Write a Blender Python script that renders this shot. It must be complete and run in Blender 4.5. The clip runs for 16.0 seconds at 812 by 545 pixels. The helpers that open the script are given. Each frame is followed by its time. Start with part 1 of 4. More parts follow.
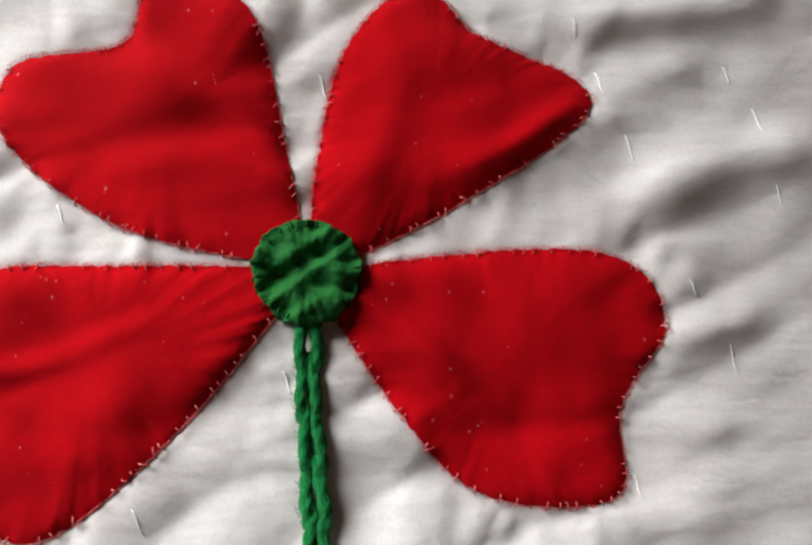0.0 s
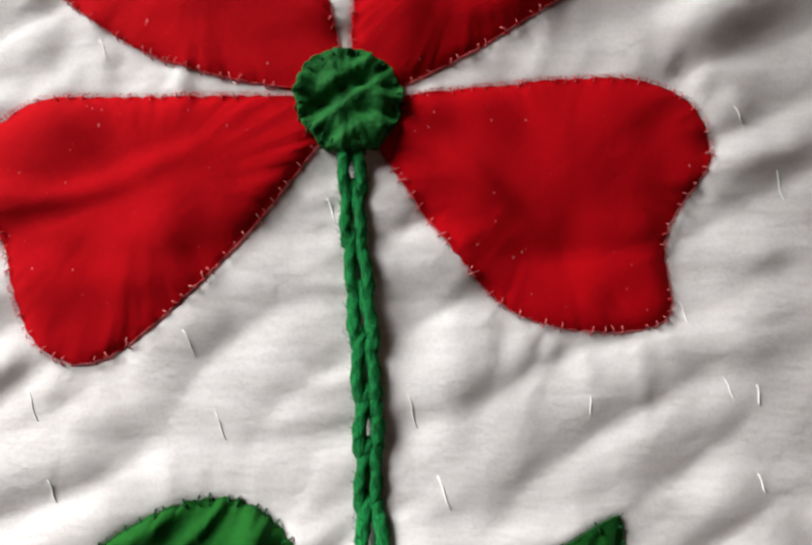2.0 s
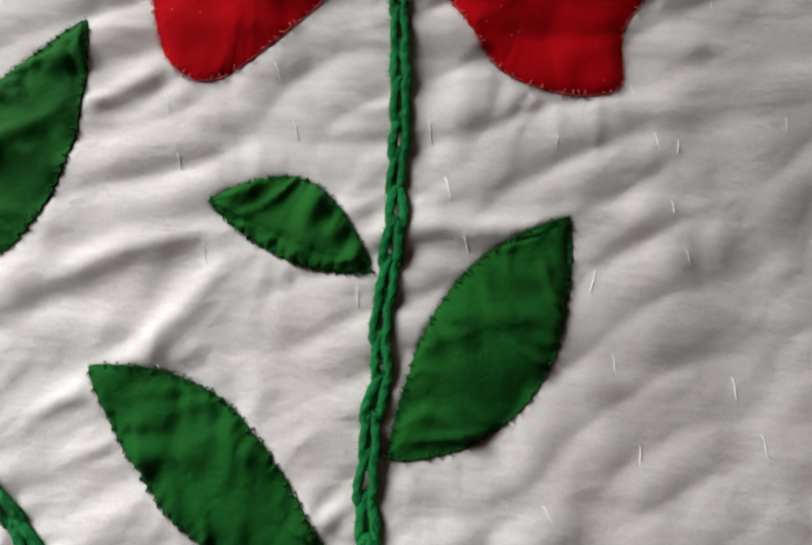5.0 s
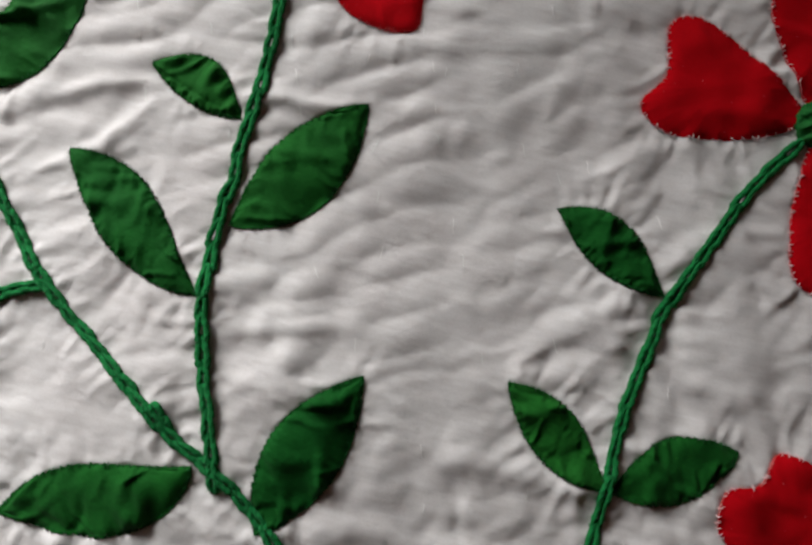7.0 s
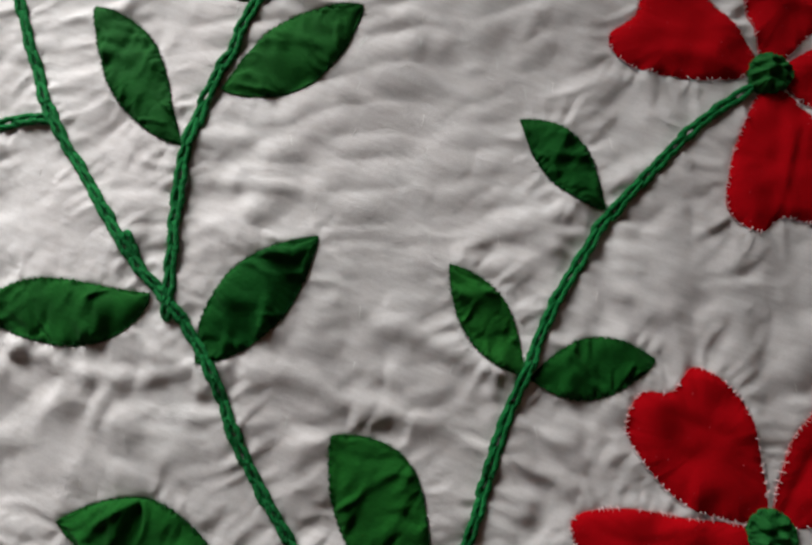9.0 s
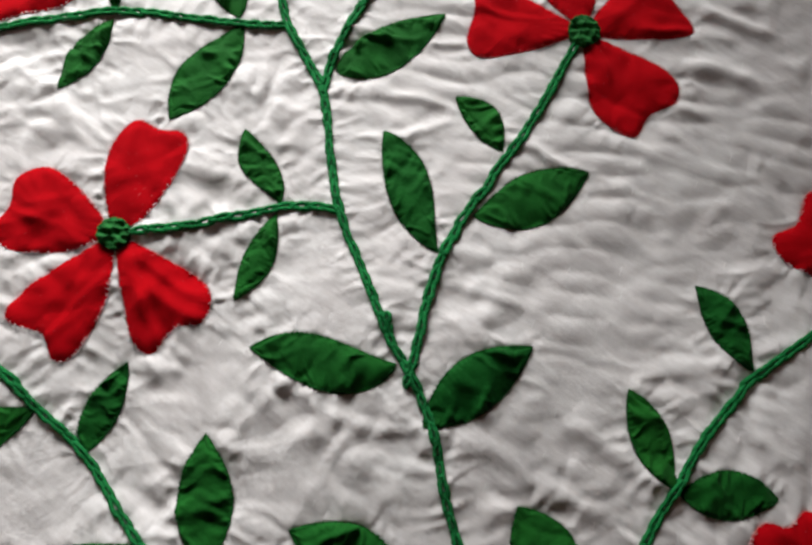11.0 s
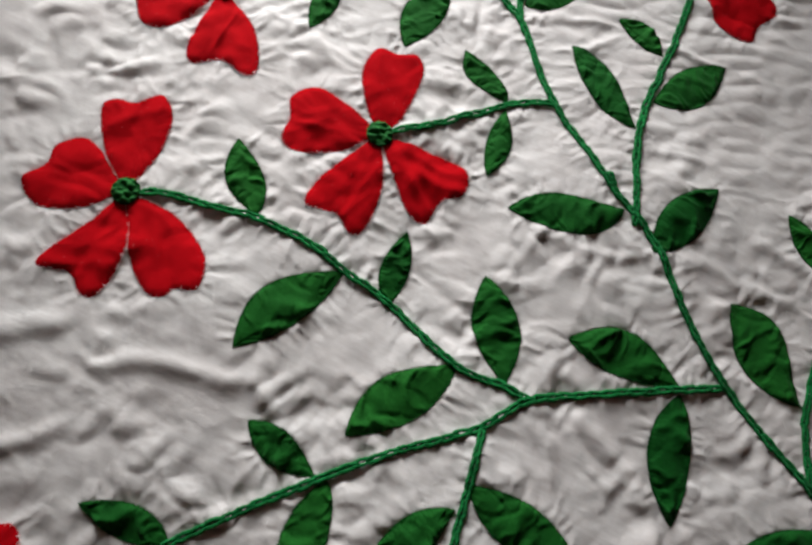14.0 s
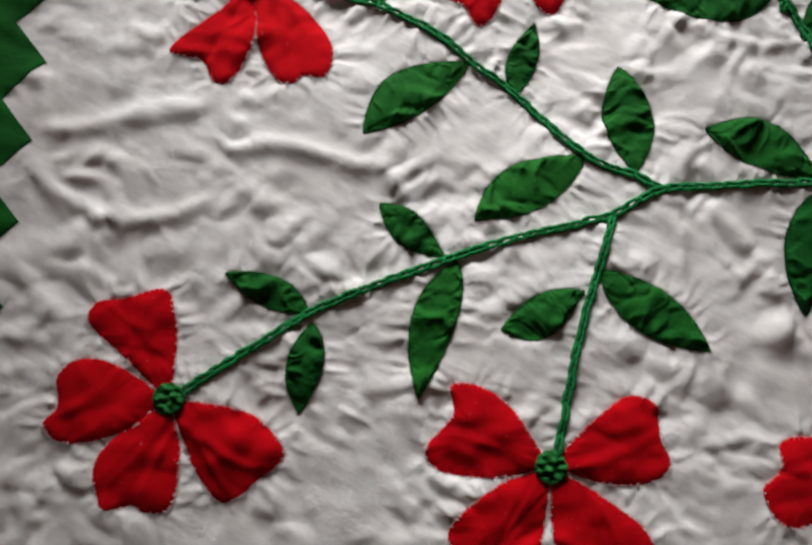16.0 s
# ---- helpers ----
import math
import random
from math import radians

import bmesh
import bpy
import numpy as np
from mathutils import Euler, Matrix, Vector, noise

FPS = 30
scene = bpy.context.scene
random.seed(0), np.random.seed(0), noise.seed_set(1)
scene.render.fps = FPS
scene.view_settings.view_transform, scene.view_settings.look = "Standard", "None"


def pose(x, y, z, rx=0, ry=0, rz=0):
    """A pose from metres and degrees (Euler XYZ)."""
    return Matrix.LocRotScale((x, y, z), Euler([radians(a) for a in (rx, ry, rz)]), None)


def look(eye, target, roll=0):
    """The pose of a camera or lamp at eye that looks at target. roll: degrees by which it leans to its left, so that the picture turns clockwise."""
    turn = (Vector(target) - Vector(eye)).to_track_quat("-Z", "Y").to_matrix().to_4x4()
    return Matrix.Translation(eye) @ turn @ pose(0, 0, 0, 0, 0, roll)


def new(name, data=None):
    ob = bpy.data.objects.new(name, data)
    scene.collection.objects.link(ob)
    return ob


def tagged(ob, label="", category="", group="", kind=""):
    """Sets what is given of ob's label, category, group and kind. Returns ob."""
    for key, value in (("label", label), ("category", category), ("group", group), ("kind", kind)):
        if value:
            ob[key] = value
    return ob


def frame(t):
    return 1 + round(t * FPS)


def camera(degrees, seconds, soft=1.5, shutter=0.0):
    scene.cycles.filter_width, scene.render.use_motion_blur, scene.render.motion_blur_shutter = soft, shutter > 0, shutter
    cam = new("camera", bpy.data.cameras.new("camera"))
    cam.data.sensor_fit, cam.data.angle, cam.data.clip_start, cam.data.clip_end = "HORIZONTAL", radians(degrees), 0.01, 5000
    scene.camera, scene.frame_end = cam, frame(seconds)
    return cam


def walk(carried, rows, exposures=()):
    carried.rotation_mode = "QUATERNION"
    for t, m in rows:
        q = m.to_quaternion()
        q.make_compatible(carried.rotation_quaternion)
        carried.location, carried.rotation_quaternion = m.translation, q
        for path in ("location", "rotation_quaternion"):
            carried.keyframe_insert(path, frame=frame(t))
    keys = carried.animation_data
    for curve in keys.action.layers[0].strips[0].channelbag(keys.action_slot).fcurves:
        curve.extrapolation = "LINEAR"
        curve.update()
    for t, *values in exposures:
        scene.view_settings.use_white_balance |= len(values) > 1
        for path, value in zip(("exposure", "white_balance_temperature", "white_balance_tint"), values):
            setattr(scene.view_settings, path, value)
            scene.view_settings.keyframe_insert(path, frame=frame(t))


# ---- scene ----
cam = camera(66.0, 16.0, soft=2.6)
PATH = [
    (0, look((0.0038, -0.0023, 0.1922), (0.1239, 0.3472, -1.7734), 18.27)),
    (0.5, look((0.0029, -0.0159, 0.1834), (0.0925, 0.3282, -1.7847), 13.26)),
    (1, look((0.0042, -0.0238, 0.1811), (0.0700, 0.2872, -1.7935), 10.34)),
    (1.5, look((-0.0039, -0.0378, 0.1816), (0.0713, 0.2583, -1.7949), 12.73)),
    (2, look((-0.0055, -0.0486, 0.1843), (0.0654, 0.2445, -1.7928), 11.99)),
    (2.5, look((-0.0043, -0.0597, 0.1885), (0.0634, 0.2359, -1.7884), 11.00)),
    (3, look((-0.0119, -0.0840, 0.1799), (0.0584, 0.2087, -1.7974), 11.74)),
    (3.5, look((-0.0144, -0.0999, 0.1725), (0.0606, 0.1644, -1.8086), 14.13)),
    (4, look((-0.0141, -0.1170, 0.1716), (0.0414, 0.1432, -1.8106), 9.71)),
    (4.2, look((-0.0154, -0.1263, 0.1745), (0.0433, 0.1315, -1.8080), 10.77)),
    (6.3, look((0.0553, -0.1773, 0.3901), (0.0633, -0.0941, -1.6082), 16.97)),
    (6.5, look((0.0771, -0.1900, 0.3930), (0.0708, -0.0999, -1.6049), 7.55)),
    (7, look((0.1232, -0.2197, 0.4073), (0.0541, -0.1182, -1.5889), -22.42)),
    (7.5, look((0.1647, -0.2373, 0.4077), (0.0534, -0.1240, -1.5860), -32.69)),
    (8, look((0.1903, -0.2554, 0.4318), (0.0793, -0.1008, -1.5592), -22.98)),
    (8.2, look((0.2005, -0.2669, 0.4247), (0.0835, -0.1158, -1.5662), -24.15)),
    (10.3, look((0.1494, -0.3557, 0.4873), (-0.0930, -0.0559, -1.4752), -7.93)),
    (10.5, look((0.1236, -0.3520, 0.5036), (-0.0861, -0.0547, -1.4630), -3.78)),
    (11, look((0.0293, -0.3729, 0.5616), (-0.1934, -0.0157, -1.3936), 0.19)),
    (11.5, look((-0.0399, -0.4403, 0.5944), (-0.2584, -0.0435, -1.3536), 6.12)),
    (12, look((-0.1040, -0.5113, 0.6073), (-0.2834, -0.0522, -1.3310), 14.10)),
    (12.5, look((-0.1492, -0.5808, 0.6236), (-0.2908, -0.0882, -1.3096), 15.97)),
    (13, look((-0.1795, -0.6373, 0.6460), (-0.3003, -0.1176, -1.2815), 16.65)),
    (13.5, look((-0.1774, -0.6711, 0.6527), (-0.2854, -0.0968, -1.2600), 16.39)),
    (14, look((-0.1547, -0.7168, 0.6469), (-0.2488, -0.1379, -1.2652), 16.75)),
    (14.5, look((-0.1360, -0.7602, 0.6383), (-0.2118, -0.2246, -1.2872), 17.30)),
    (15, look((-0.1292, -0.7916, 0.6308), (-0.2046, -0.2938, -1.3048), 16.62)),
    (15.5, look((-0.1407, -0.8289, 0.6405), (-0.2642, -0.3963, -1.3083), 10.77)),
    (16, look((-0.1619, -0.8720, 0.6122), (-0.3030, -0.5812, -1.3615), 1.09)),
]
walk(cam, PATH, exposures=[(0.0, 0.44), (1.5, 0.44), (3.5, 0.04), (6.5, -0.10), (8.2, -0.10), (10.3, 0.14), (11.5, -0.06), (13.5, -0.10), (16.0, 0.28)])

# ---- light: one window beside the bed, a plain unseen room added round it ----
world = bpy.data.worlds.new("world")
scene.world = world
world.use_nodes = True
wn = world.node_tree
sky = wn.nodes.new("ShaderNodeTexSky")
sky.sky_type, sky.sun_disc = "NISHITA", False
sky.sun_elevation, sky.sun_rotation = radians(35), radians(200)
wn.links.new(sky.outputs[0], wn.nodes["Background"].inputs[0])
wn.nodes["Background"].inputs[1].default_value = 0.08

window_light = bpy.data.lights.new("window_light", "AREA")
window_light.shape, window_light.size, window_light.size_y = "RECTANGLE", 0.9, 0.8
window_light.energy, window_light.color = 10.5, (0.962, 0.962, 0.948)
window_light.spread = radians(68)
lamp = new("window_light", window_light)
lamp.matrix_world = look((-1.17, 0.75, 0.66), (-0.25, -0.45, 0.0))
scene.view_settings.exposure = 0.0


# ---- materials ----
class Nodes:
    """A node material under construction."""

    def __init__(self, name, rough=0.9, sheen=0.0):
        self.mat = bpy.data.materials.new(name)
        self.mat.use_nodes = True
        self.tree = self.mat.node_tree
        self.shader = self.tree.nodes["Principled BSDF"]
        self.shader.inputs["Roughness"].default_value = rough
        self.shader.inputs["Specular IOR Level"].default_value = 0.06
        self.shader.inputs["Sheen Weight"].default_value = sheen
        self.shader.inputs["Sheen Roughness"].default_value = 0.5
        self.place = self.add("ShaderNodeTexCoord").outputs["Object"]

    def add(self, kind, **values):
        node = self.tree.nodes.new(kind)
        for key, value in values.items():
            node.inputs[key].default_value = value
        return node

    def link(self, a, b):
        self.tree.links.new(a, b)

    def noise(self, scale, detail=3.0, stretch=(1, 1, 1), turn=0.0, rough=0.55):
        m = self.add("ShaderNodeMapping", Scale=stretch, Rotation=(0, 0, radians(turn)))
        self.link(self.place, m.inputs["Vector"])
        n = self.add("ShaderNodeTexNoise", Scale=scale, Detail=detail, Roughness=rough)
        self.link(m.outputs[0], n.inputs["Vector"])
        return n.outputs["Fac"]

    def ramp(self, value, low, high, a, b):
        r = self.add("ShaderNodeValToRGB")
        self.link(value, r.inputs[0])
        e = r.color_ramp.elements
        e[0].position, e[1].position = low, high
        e[0].color, e[1].color = (*a, 1), (*b, 1)
        return r.outputs[0]

    def mix(self, fac, a, b, mode="MIX"):
        n = self.tree.nodes.new("ShaderNodeMix")
        n.data_type, n.blend_type = "RGBA", mode
        for value, socket in ((fac, n.inputs[0]), (a, n.inputs[6]), (b, n.inputs[7])):
            if isinstance(value, (int, float)):
                socket.default_value = value
            elif isinstance(value, tuple):
                socket.default_value = (*value, 1)
            else:
                self.link(value, socket)
        return n.outputs[2]

    def maths(self, op, a, b):
        n = self.tree.nodes.new("ShaderNodeMath")
        n.operation = op
        for value, socket in ((a, n.inputs[0]), (b, n.inputs[1])):
            if isinstance(value, (int, float)):
                socket.default_value = value
            else:
                self.link(value, socket)
        return n.outputs[0]

    def weave(self, pitch, turn=0.0):
        """Warp and weft of a plain cloth, threads pitch metres apart."""
        m = self.add("ShaderNodeMapping", Rotation=(0, 0, radians(turn)))
        self.link(self.place, m.inputs["Vector"])
        out = []
        for axis in "XY":
            w = self.add("ShaderNodeTexWave", Scale=2 * math.pi / (20 * pitch), Distortion=1.2, Detail=2.0)
            w.inputs["Detail Scale"].default_value = 0.6
            w.bands_direction = axis
            self.link(m.outputs[0], w.inputs["Vector"])
            out.append(w.outputs["Fac"])
        return self.maths("MAXIMUM", *out)

    def finish(self, colour, heights):
        if isinstance(colour, tuple):
            self.shader.inputs["Base Color"].default_value = (*colour, 1)
        else:
            self.link(colour, self.shader.inputs["Base Color"])
        normal = None
        for value, depth in heights:
            b = self.add("ShaderNodeBump", Distance=depth, Strength=1.0)
            self.link(value, b.inputs["Height"])
            if normal:
                self.link(normal, b.inputs["Normal"])
            normal = b.outputs[0]
        if normal:
            self.link(normal, self.shader.inputs["Normal"])
        return self.mat


def cotton_material():
    n = Nodes("white_cotton", 0.95)
    blotch = n.ramp(n.noise(9, 3), 0.3, 0.75, (0.71, 0.676, 0.672), (0.785, 0.768, 0.765))
    streak = n.ramp(n.noise(260, 3, (0.12, 1, 1), 12), 0.3, 0.75, (0.88, 0.87, 0.86), (1, 1, 1))
    speck = n.ramp(n.noise(900, 2), 0.28, 0.55, (0.92, 0.915, 0.91), (1, 1, 1))
    colour = n.mix(1.0, n.mix(1.0, blotch, streak, "MULTIPLY"), speck, "MULTIPLY")
    return n.finish(colour, [(n.noise(58, 5, (0.8, 1, 1), 20), 0.0012), (n.noise(120, 4, (0.75, 1, 1), 20), 0.0004), (n.noise(320, 3, (0.4, 1, 1), 12), 0.00022), (n.weave(0.00055, 12), 0.00009)])


def petal_material():
    n = Nodes("red_cotton", 0.95)
    tone = n.ramp(n.noise(14, 3), 0.3, 0.75, (0.40, 0.0011, 0.005), (0.50, 0.0016, 0.006))
    grain = n.ramp(n.noise(700, 3), 0.3, 0.7, (0.88, 0.88, 0.88), (1, 1, 1))
    lint = n.ramp(n.noise(520, 1, (1, 0.6, 1), 25), 0.76, 0.80, (0, 0, 0), (1, 1, 1))
    colour = n.mix(n.maths("MULTIPLY", lint, 0.5), n.mix(1.0, tone, grain, "MULTIPLY"), (0.75, 0.22, 0.24))
    return n.finish(colour, [(n.noise(70, 3), 0.0006), (n.noise(500, 3), 0.0001), (n.weave(0.0005, 30), 0.00005)])


def leaf_material():
    n = Nodes("green_cotton", 0.75, 0.025)
    n.shader.inputs["Specular IOR Level"].default_value = 0.05
    info = n.add("ShaderNodeObjectInfo").outputs["Random"]
    base = n.ramp(info, 0.0, 1.0, (0.005, 0.080, 0.012), (0.014, 0.128, 0.017))
    tone = n.mix(1.0, base, n.ramp(n.noise(30, 3), 0.3, 0.75, (0.72, 0.74, 0.72), (1.1, 1.1, 1.05)), "MULTIPLY")
    grain = n.ramp(n.noise(800, 2, (0.4, 1, 1), 40), 0.3, 0.7, (0.78, 0.8, 0.78), (1, 1, 1))
    return n.finish(n.mix(1.0, tone, grain, "MULTIPLY"), [(n.noise(110, 3), 0.0010), (n.noise(600, 3), 0.00015), (n.weave(0.00045, 40), 0.00004)])


def centre_material():
    n = Nodes("mid_green_cotton", 0.75)
    n.shader.inputs["Specular IOR Level"].default_value = 0.12
    tone = n.ramp(n.noise(140, 3), 0.3, 0.7, (0.007, 0.085, 0.016), (0.016, 0.150, 0.028))
    return n.finish(tone, [(n.noise(260, 3), 0.0010), (n.noise(900, 2), 0.0002), (n.weave(0.00045, 20), 0.00004)])


def yarn_material(name, dark, light, fine=900, deep=1.0):
    n = Nodes(name, 0.9, 0.05)
    info = n.add("ShaderNodeObjectInfo").outputs["Random"]
    strand = n.noise(fine, 4, (0.22, 1, 1), 24, 0.7)
    colour = n.ramp(n.noise(fine * 1.7, 3, (0.3, 1, 1), -20, 0.7), 0.32, 0.68, dark, light)
    colour = n.mix(1.0, colour, n.ramp(info, 0, 1, (0.82, 0.84, 0.82), (1.08, 1.05, 1.05)), "MULTIPLY")
    return n.finish(colour, [(strand, 0.0016 * deep), (n.noise(fine * 2.2, 3, (0.3, 1, 1), -15), 0.0005 * deep)])


def plain_material(name, colour, rough=0.9):
    n = Nodes(name, rough)
    tone = n.ramp(n.noise(6, 4), 0.3, 0.7, tuple(c * 0.92 for c in colour), colour)
    return n.finish(tone, [(n.noise(150, 3), 0.0006)])


COTTON, RED, GREEN, CENTRE = cotton_material(), petal_material(), leaf_material(), centre_material()
YARN = yarn_material("green_yarn", (0.004, 0.085, 0.020), (0.018, 0.34, 0.085))
GREEN_THREAD = yarn_material("dark_green_thread", (0.005, 0.050, 0.014), (0.020, 0.15, 0.04))
RED_THREAD = yarn_material("pale_red_thread", (0.50, 0.012, 0.02), (0.80, 0.28, 0.28), deep=0.1)
PALE_THREAD = yarn_material("pale_pink_thread", (0.84, 0.55, 0.55), (0.92, 0.80, 0.79), deep=0.1)
WHITE_THREAD = yarn_material("white_thread", (0.90, 0.90, 0.89), (0.95, 0.95, 0.94), deep=0.05)
# unseen walls and ceiling: pale warm colour chosen for the fill they bounce
BOUNCE_PLASTER = plain_material("bounce_plaster", (0.62, 0.47, 0.40))
BOARDS = plain_material("floor_concrete", (0.30, 0.235, 0.20), 0.6)
TICKING = plain_material("mattress_ticking", (0.6, 0.58, 0.55))
MM = 0.001


# ---- mesh helpers ----
def mesh_object(name, verts, faces, material, smooth=True):
    me = bpy.data.meshes.new(name)
    me.from_pydata(verts, [], faces)
    me.materials.append(material)
    if smooth:
        me.polygons.foreach_set("use_smooth", [True] * len(me.polygons))
    me.update()
    return new(name, me)


def under(ob, parent):
    """Makes ob, built in world coordinates, a child of parent."""
    ob.parent = parent
    ob.matrix_parent_inverse = parent.matrix_world.inverted()
    return ob


def empty(name, x, y, z):
    ob = new(name)
    ob.empty_display_size = 0.01
    ob.location = (x, y, z)
    ob.matrix_world = Matrix.Translation((x, y, z))
    return ob


def box(name, x0, x1, y0, y1, z0, z1, material, bevel=0.0):
    bm = bmesh.new()
    bmesh.ops.create_cube(bm, size=1)
    for v in bm.verts:
        v.co = ((x0 + x1) / 2 + v.co.x * (x1 - x0), (y0 + y1) / 2 + v.co.y * (y1 - y0), (z0 + z1) / 2 + v.co.z * (z1 - z0))
    if bevel:
        bmesh.ops.bevel(bm, geom=bm.edges[:], offset=bevel, segments=4, affect="EDGES")
    me = bpy.data.meshes.new(name)
    bm.to_mesh(me)
    bm.free()
    me.materials.append(material)
    return new(name, me)


def tube(points, radius, sides=6, ends=True, ply=0.0, pitch=0.004):
    """Verts and faces of a tube along points (an n x 3 array); radius may vary from point to point."""
    p = np.asarray(points, float)
    r = np.broadcast_to(radius, len(p))
    d = np.gradient(p, axis=0)
    d /= np.linalg.norm(d, axis=1)[:, None] + 1e-12
    side = np.cross(d, (0, 0, 1))
    side /= np.linalg.norm(side, axis=1)[:, None] + 1e-9
    up = np.cross(side, d)
    a = np.arange(sides) * 2 * math.pi / sides
    run = np.r_[0, np.cumsum(np.linalg.norm(np.diff(p, axis=0), axis=1))]
    r = r[:, None] * (1 + ply * np.abs(np.sin(1.5 * a[None, :] + run[:, None] * math.pi / pitch)) - ply / 2)
    v = p[:, None] + r[:, :, None] * (np.cos(a)[None, :, None] * side[:, None] + np.sin(a)[None, :, None] * up[:, None])
    f = [(i * sides + j, i * sides + (j + 1) % sides, (i + 1) * sides + (j + 1) % sides, (i + 1) * sides + j) for i in range(len(p) - 1) for j in range(sides)]
    if ends:
        f += [tuple(range(sides))[::-1], tuple(range((len(p) - 1) * sides, len(p) * sides))]
    return v.reshape(-1, 3), f


class Heap:
    """Gathers tubes into one mesh."""

    def __init__(self):
        self.v, self.f, self.n = [], [], 0

    def put(self, v, f):
        self.v.append(np.asarray(v))
        self.f += [tuple(i + self.n for i in face) for face in f]
        self.n += len(v)

    def object(self, name, material):
        return mesh_object(name, np.concatenate(self.v).tolist(), self.f, material)


def spline(ctrl, n, closed=True):
    """A Catmull-Rom curve through the control points, n points evenly spaced along it."""
    c = np.asarray(ctrl, float)
    k = len(c)
    t = np.linspace(0, 1, 24, endpoint=False)[:, None]
    out = []
    for i in range(k if closed else k - 1):
        p0, p1, p2, p3 = (c[(i + j) % k] if closed else c[min(max(i + j, 0), k - 1)] for j in (-1, 0, 1, 2))
        out.append(0.5 * (2 * p1 + (p2 - p0) * t + (2 * p0 - 5 * p1 + 4 * p2 - p3) * t ** 2 + (3 * p1 - p0 - 3 * p2 + p3) * t ** 3))
    out = np.concatenate(out + [c[:1] if closed else c[-1:]])
    s = np.r_[0, np.cumsum(np.linalg.norm(np.diff(out, axis=0), axis=1))]
    q = np.linspace(0, s[-1], n + 1 if closed else n)
    q = q[:-1] if closed else q
    return np.stack([np.interp(q, s, out[:, j]) for j in range(c.shape[1])], 1), s[-1]


# ---- the sewn pattern in millimetres: flowers, leaves, stems ----
FLOWERS, LEAVES, STEMS, BASTING = [], [], [], []


def flower(x, y, r, petals):
    FLOWERS.append((x, y, r, petals))


def leaf(bx, by, tx, ty, s1, w1, s2, w2):
    LEAVES.append((bx, by, tx, ty, s1, w1, s2, w2))


def stem(points):
    STEMS.append(points)


def basting(x, y):
    if all(math.hypot(x - a, y - b) > 9 for a, b in BASTING):
        BASTING.append((x, y))


flower(-14.7, 31.5, 16.2, [
    (-56.5, 14.5, -92.1, 41.1, -92.6, 66.1, -59.7, 74.5, -49.4, 98.3, -19.8, 87.2, -7.8, 42.6),
    (2.6, 36.4, 11.0, 72.4, 35.2, 98.3, 56.0, 79.6, 87.0, 66.8, 88.9, 49.9, 46.5, 21.6),
    (-53.2, 2.5, -95.3, 0.4, -111.6, -18.7, -102.9, -40.5, -94.2, -68.3, -74.2, -76.0, -41.8, -51.0),
    (65.2, 7.6, 101.4, 3.5, 112.7, -16.5, 98.0, -41.2, 94.5, -69.5, 53.0, -67.4, 26.3, -40.9)])
flower(353.8, -48.2, 15.0, [
    (-44.7, -19.0, -92.3, -24.2, -114.4, -7.8, -101.4, 15.6, -105.7, 48.1, -85.7, 57.3, -47.5, 38.0),
    (-5.7, -55.1, 0.7, -101.8, 25.7, -112.6, 38.8, -97.3, 70.1, -91.9, 74.2, -64.8, 39.4, -24.6),
    (37.5, -15.6, 80.2, -16.7, 104.1, 5.2, 92.1, 29.2, 89.8, 57.8, 63.9, 63.9, 27.5, 32.6),
    (-21.7, 33.6, -41.9, 70.8, -37.2, 98.5, -8.5, 96.8, 19.1, 107.2, 37.9, 84.0, 21.5, 42.6)])
flower(442.1, -348.5, 15.0, [
    (-57.4, -2.5, -103.0, 26.3, -104.0, 55.4, -86.0, 63.4, -74.1, 85.4, -39.0, 73.6, -13.5, 34.8),
    (-3.4, 36.9, 0.4, 72.9, 23.4, 113.4, 47.7, 96.5, 73.8, 91.6, 80.9, 69.5, 51.1, 30.4),
    (-52.2, -10.4, -92.5, -19.6, -119.7, -37.2, -112.4, -55.7, -102.1, -80.0, -77.0, -83.6, -32.8, -49.2),
    (3.3, -36.9, 3.4, -71.0, 26.4, -81.9, 43.3, -66.8, 64.3, -68.7, 72.3, -42.7, 39.2, -13.7)])
flower(-284.9, -383.5, 15.0, [
    (-27.9, 22.9, -53.9, 63.5, -51.9, 101.5, -26.9, 106.3, -3.8, 115.3, 12.1, 93.3, 14.6, 31.4),
    (-49.9, 16.6, -92.2, 19.2, -111.4, -5.1, -100.4, -29.1, -95.6, -58.3, -69.4, -62.9, -25.7, -35.3),
    (-20.7, -43.0, -37.9, -91.5, -33.9, -116.4, 0.4, -110.7, 24.2, -124.0, 36.1, -105.6, 30.1, -53.0),
    (37.9, -41.2, 70.9, -71.5, 93.1, -72.8, 98.6, -42.7, 118.4, -22.1, 105.8, 4.6, 55.0, 6.5)])
flower(-496.7, -574.6, 15.0, [
    (-43.2, 27.2, -77.2, 73.3, -68.3, 91.4, -46.4, 97.2, -27.4, 118.1, -4.4, 100.0, 6.7, 53.8),
    (-50.1, 29.1, -76.2, 33.1, -95.2, 13.1, -92.2, -10.0, -104.1, -37.2, -74.1, -55.2, -30.0, -37.0),
    (-14.9, -46.0, -36.0, -93.2, -34.0, -111.3, -2.9, -103.2, 20.4, -118.2, 36.6, -106.1, 34.6, -52.0),
    (45.8, -65.0, 79.5, -88.0, 97.8, -82.8, 102.9, -71.8, 123.3, -60.8, 111.9, -26.9, 61.6, -1.2)])
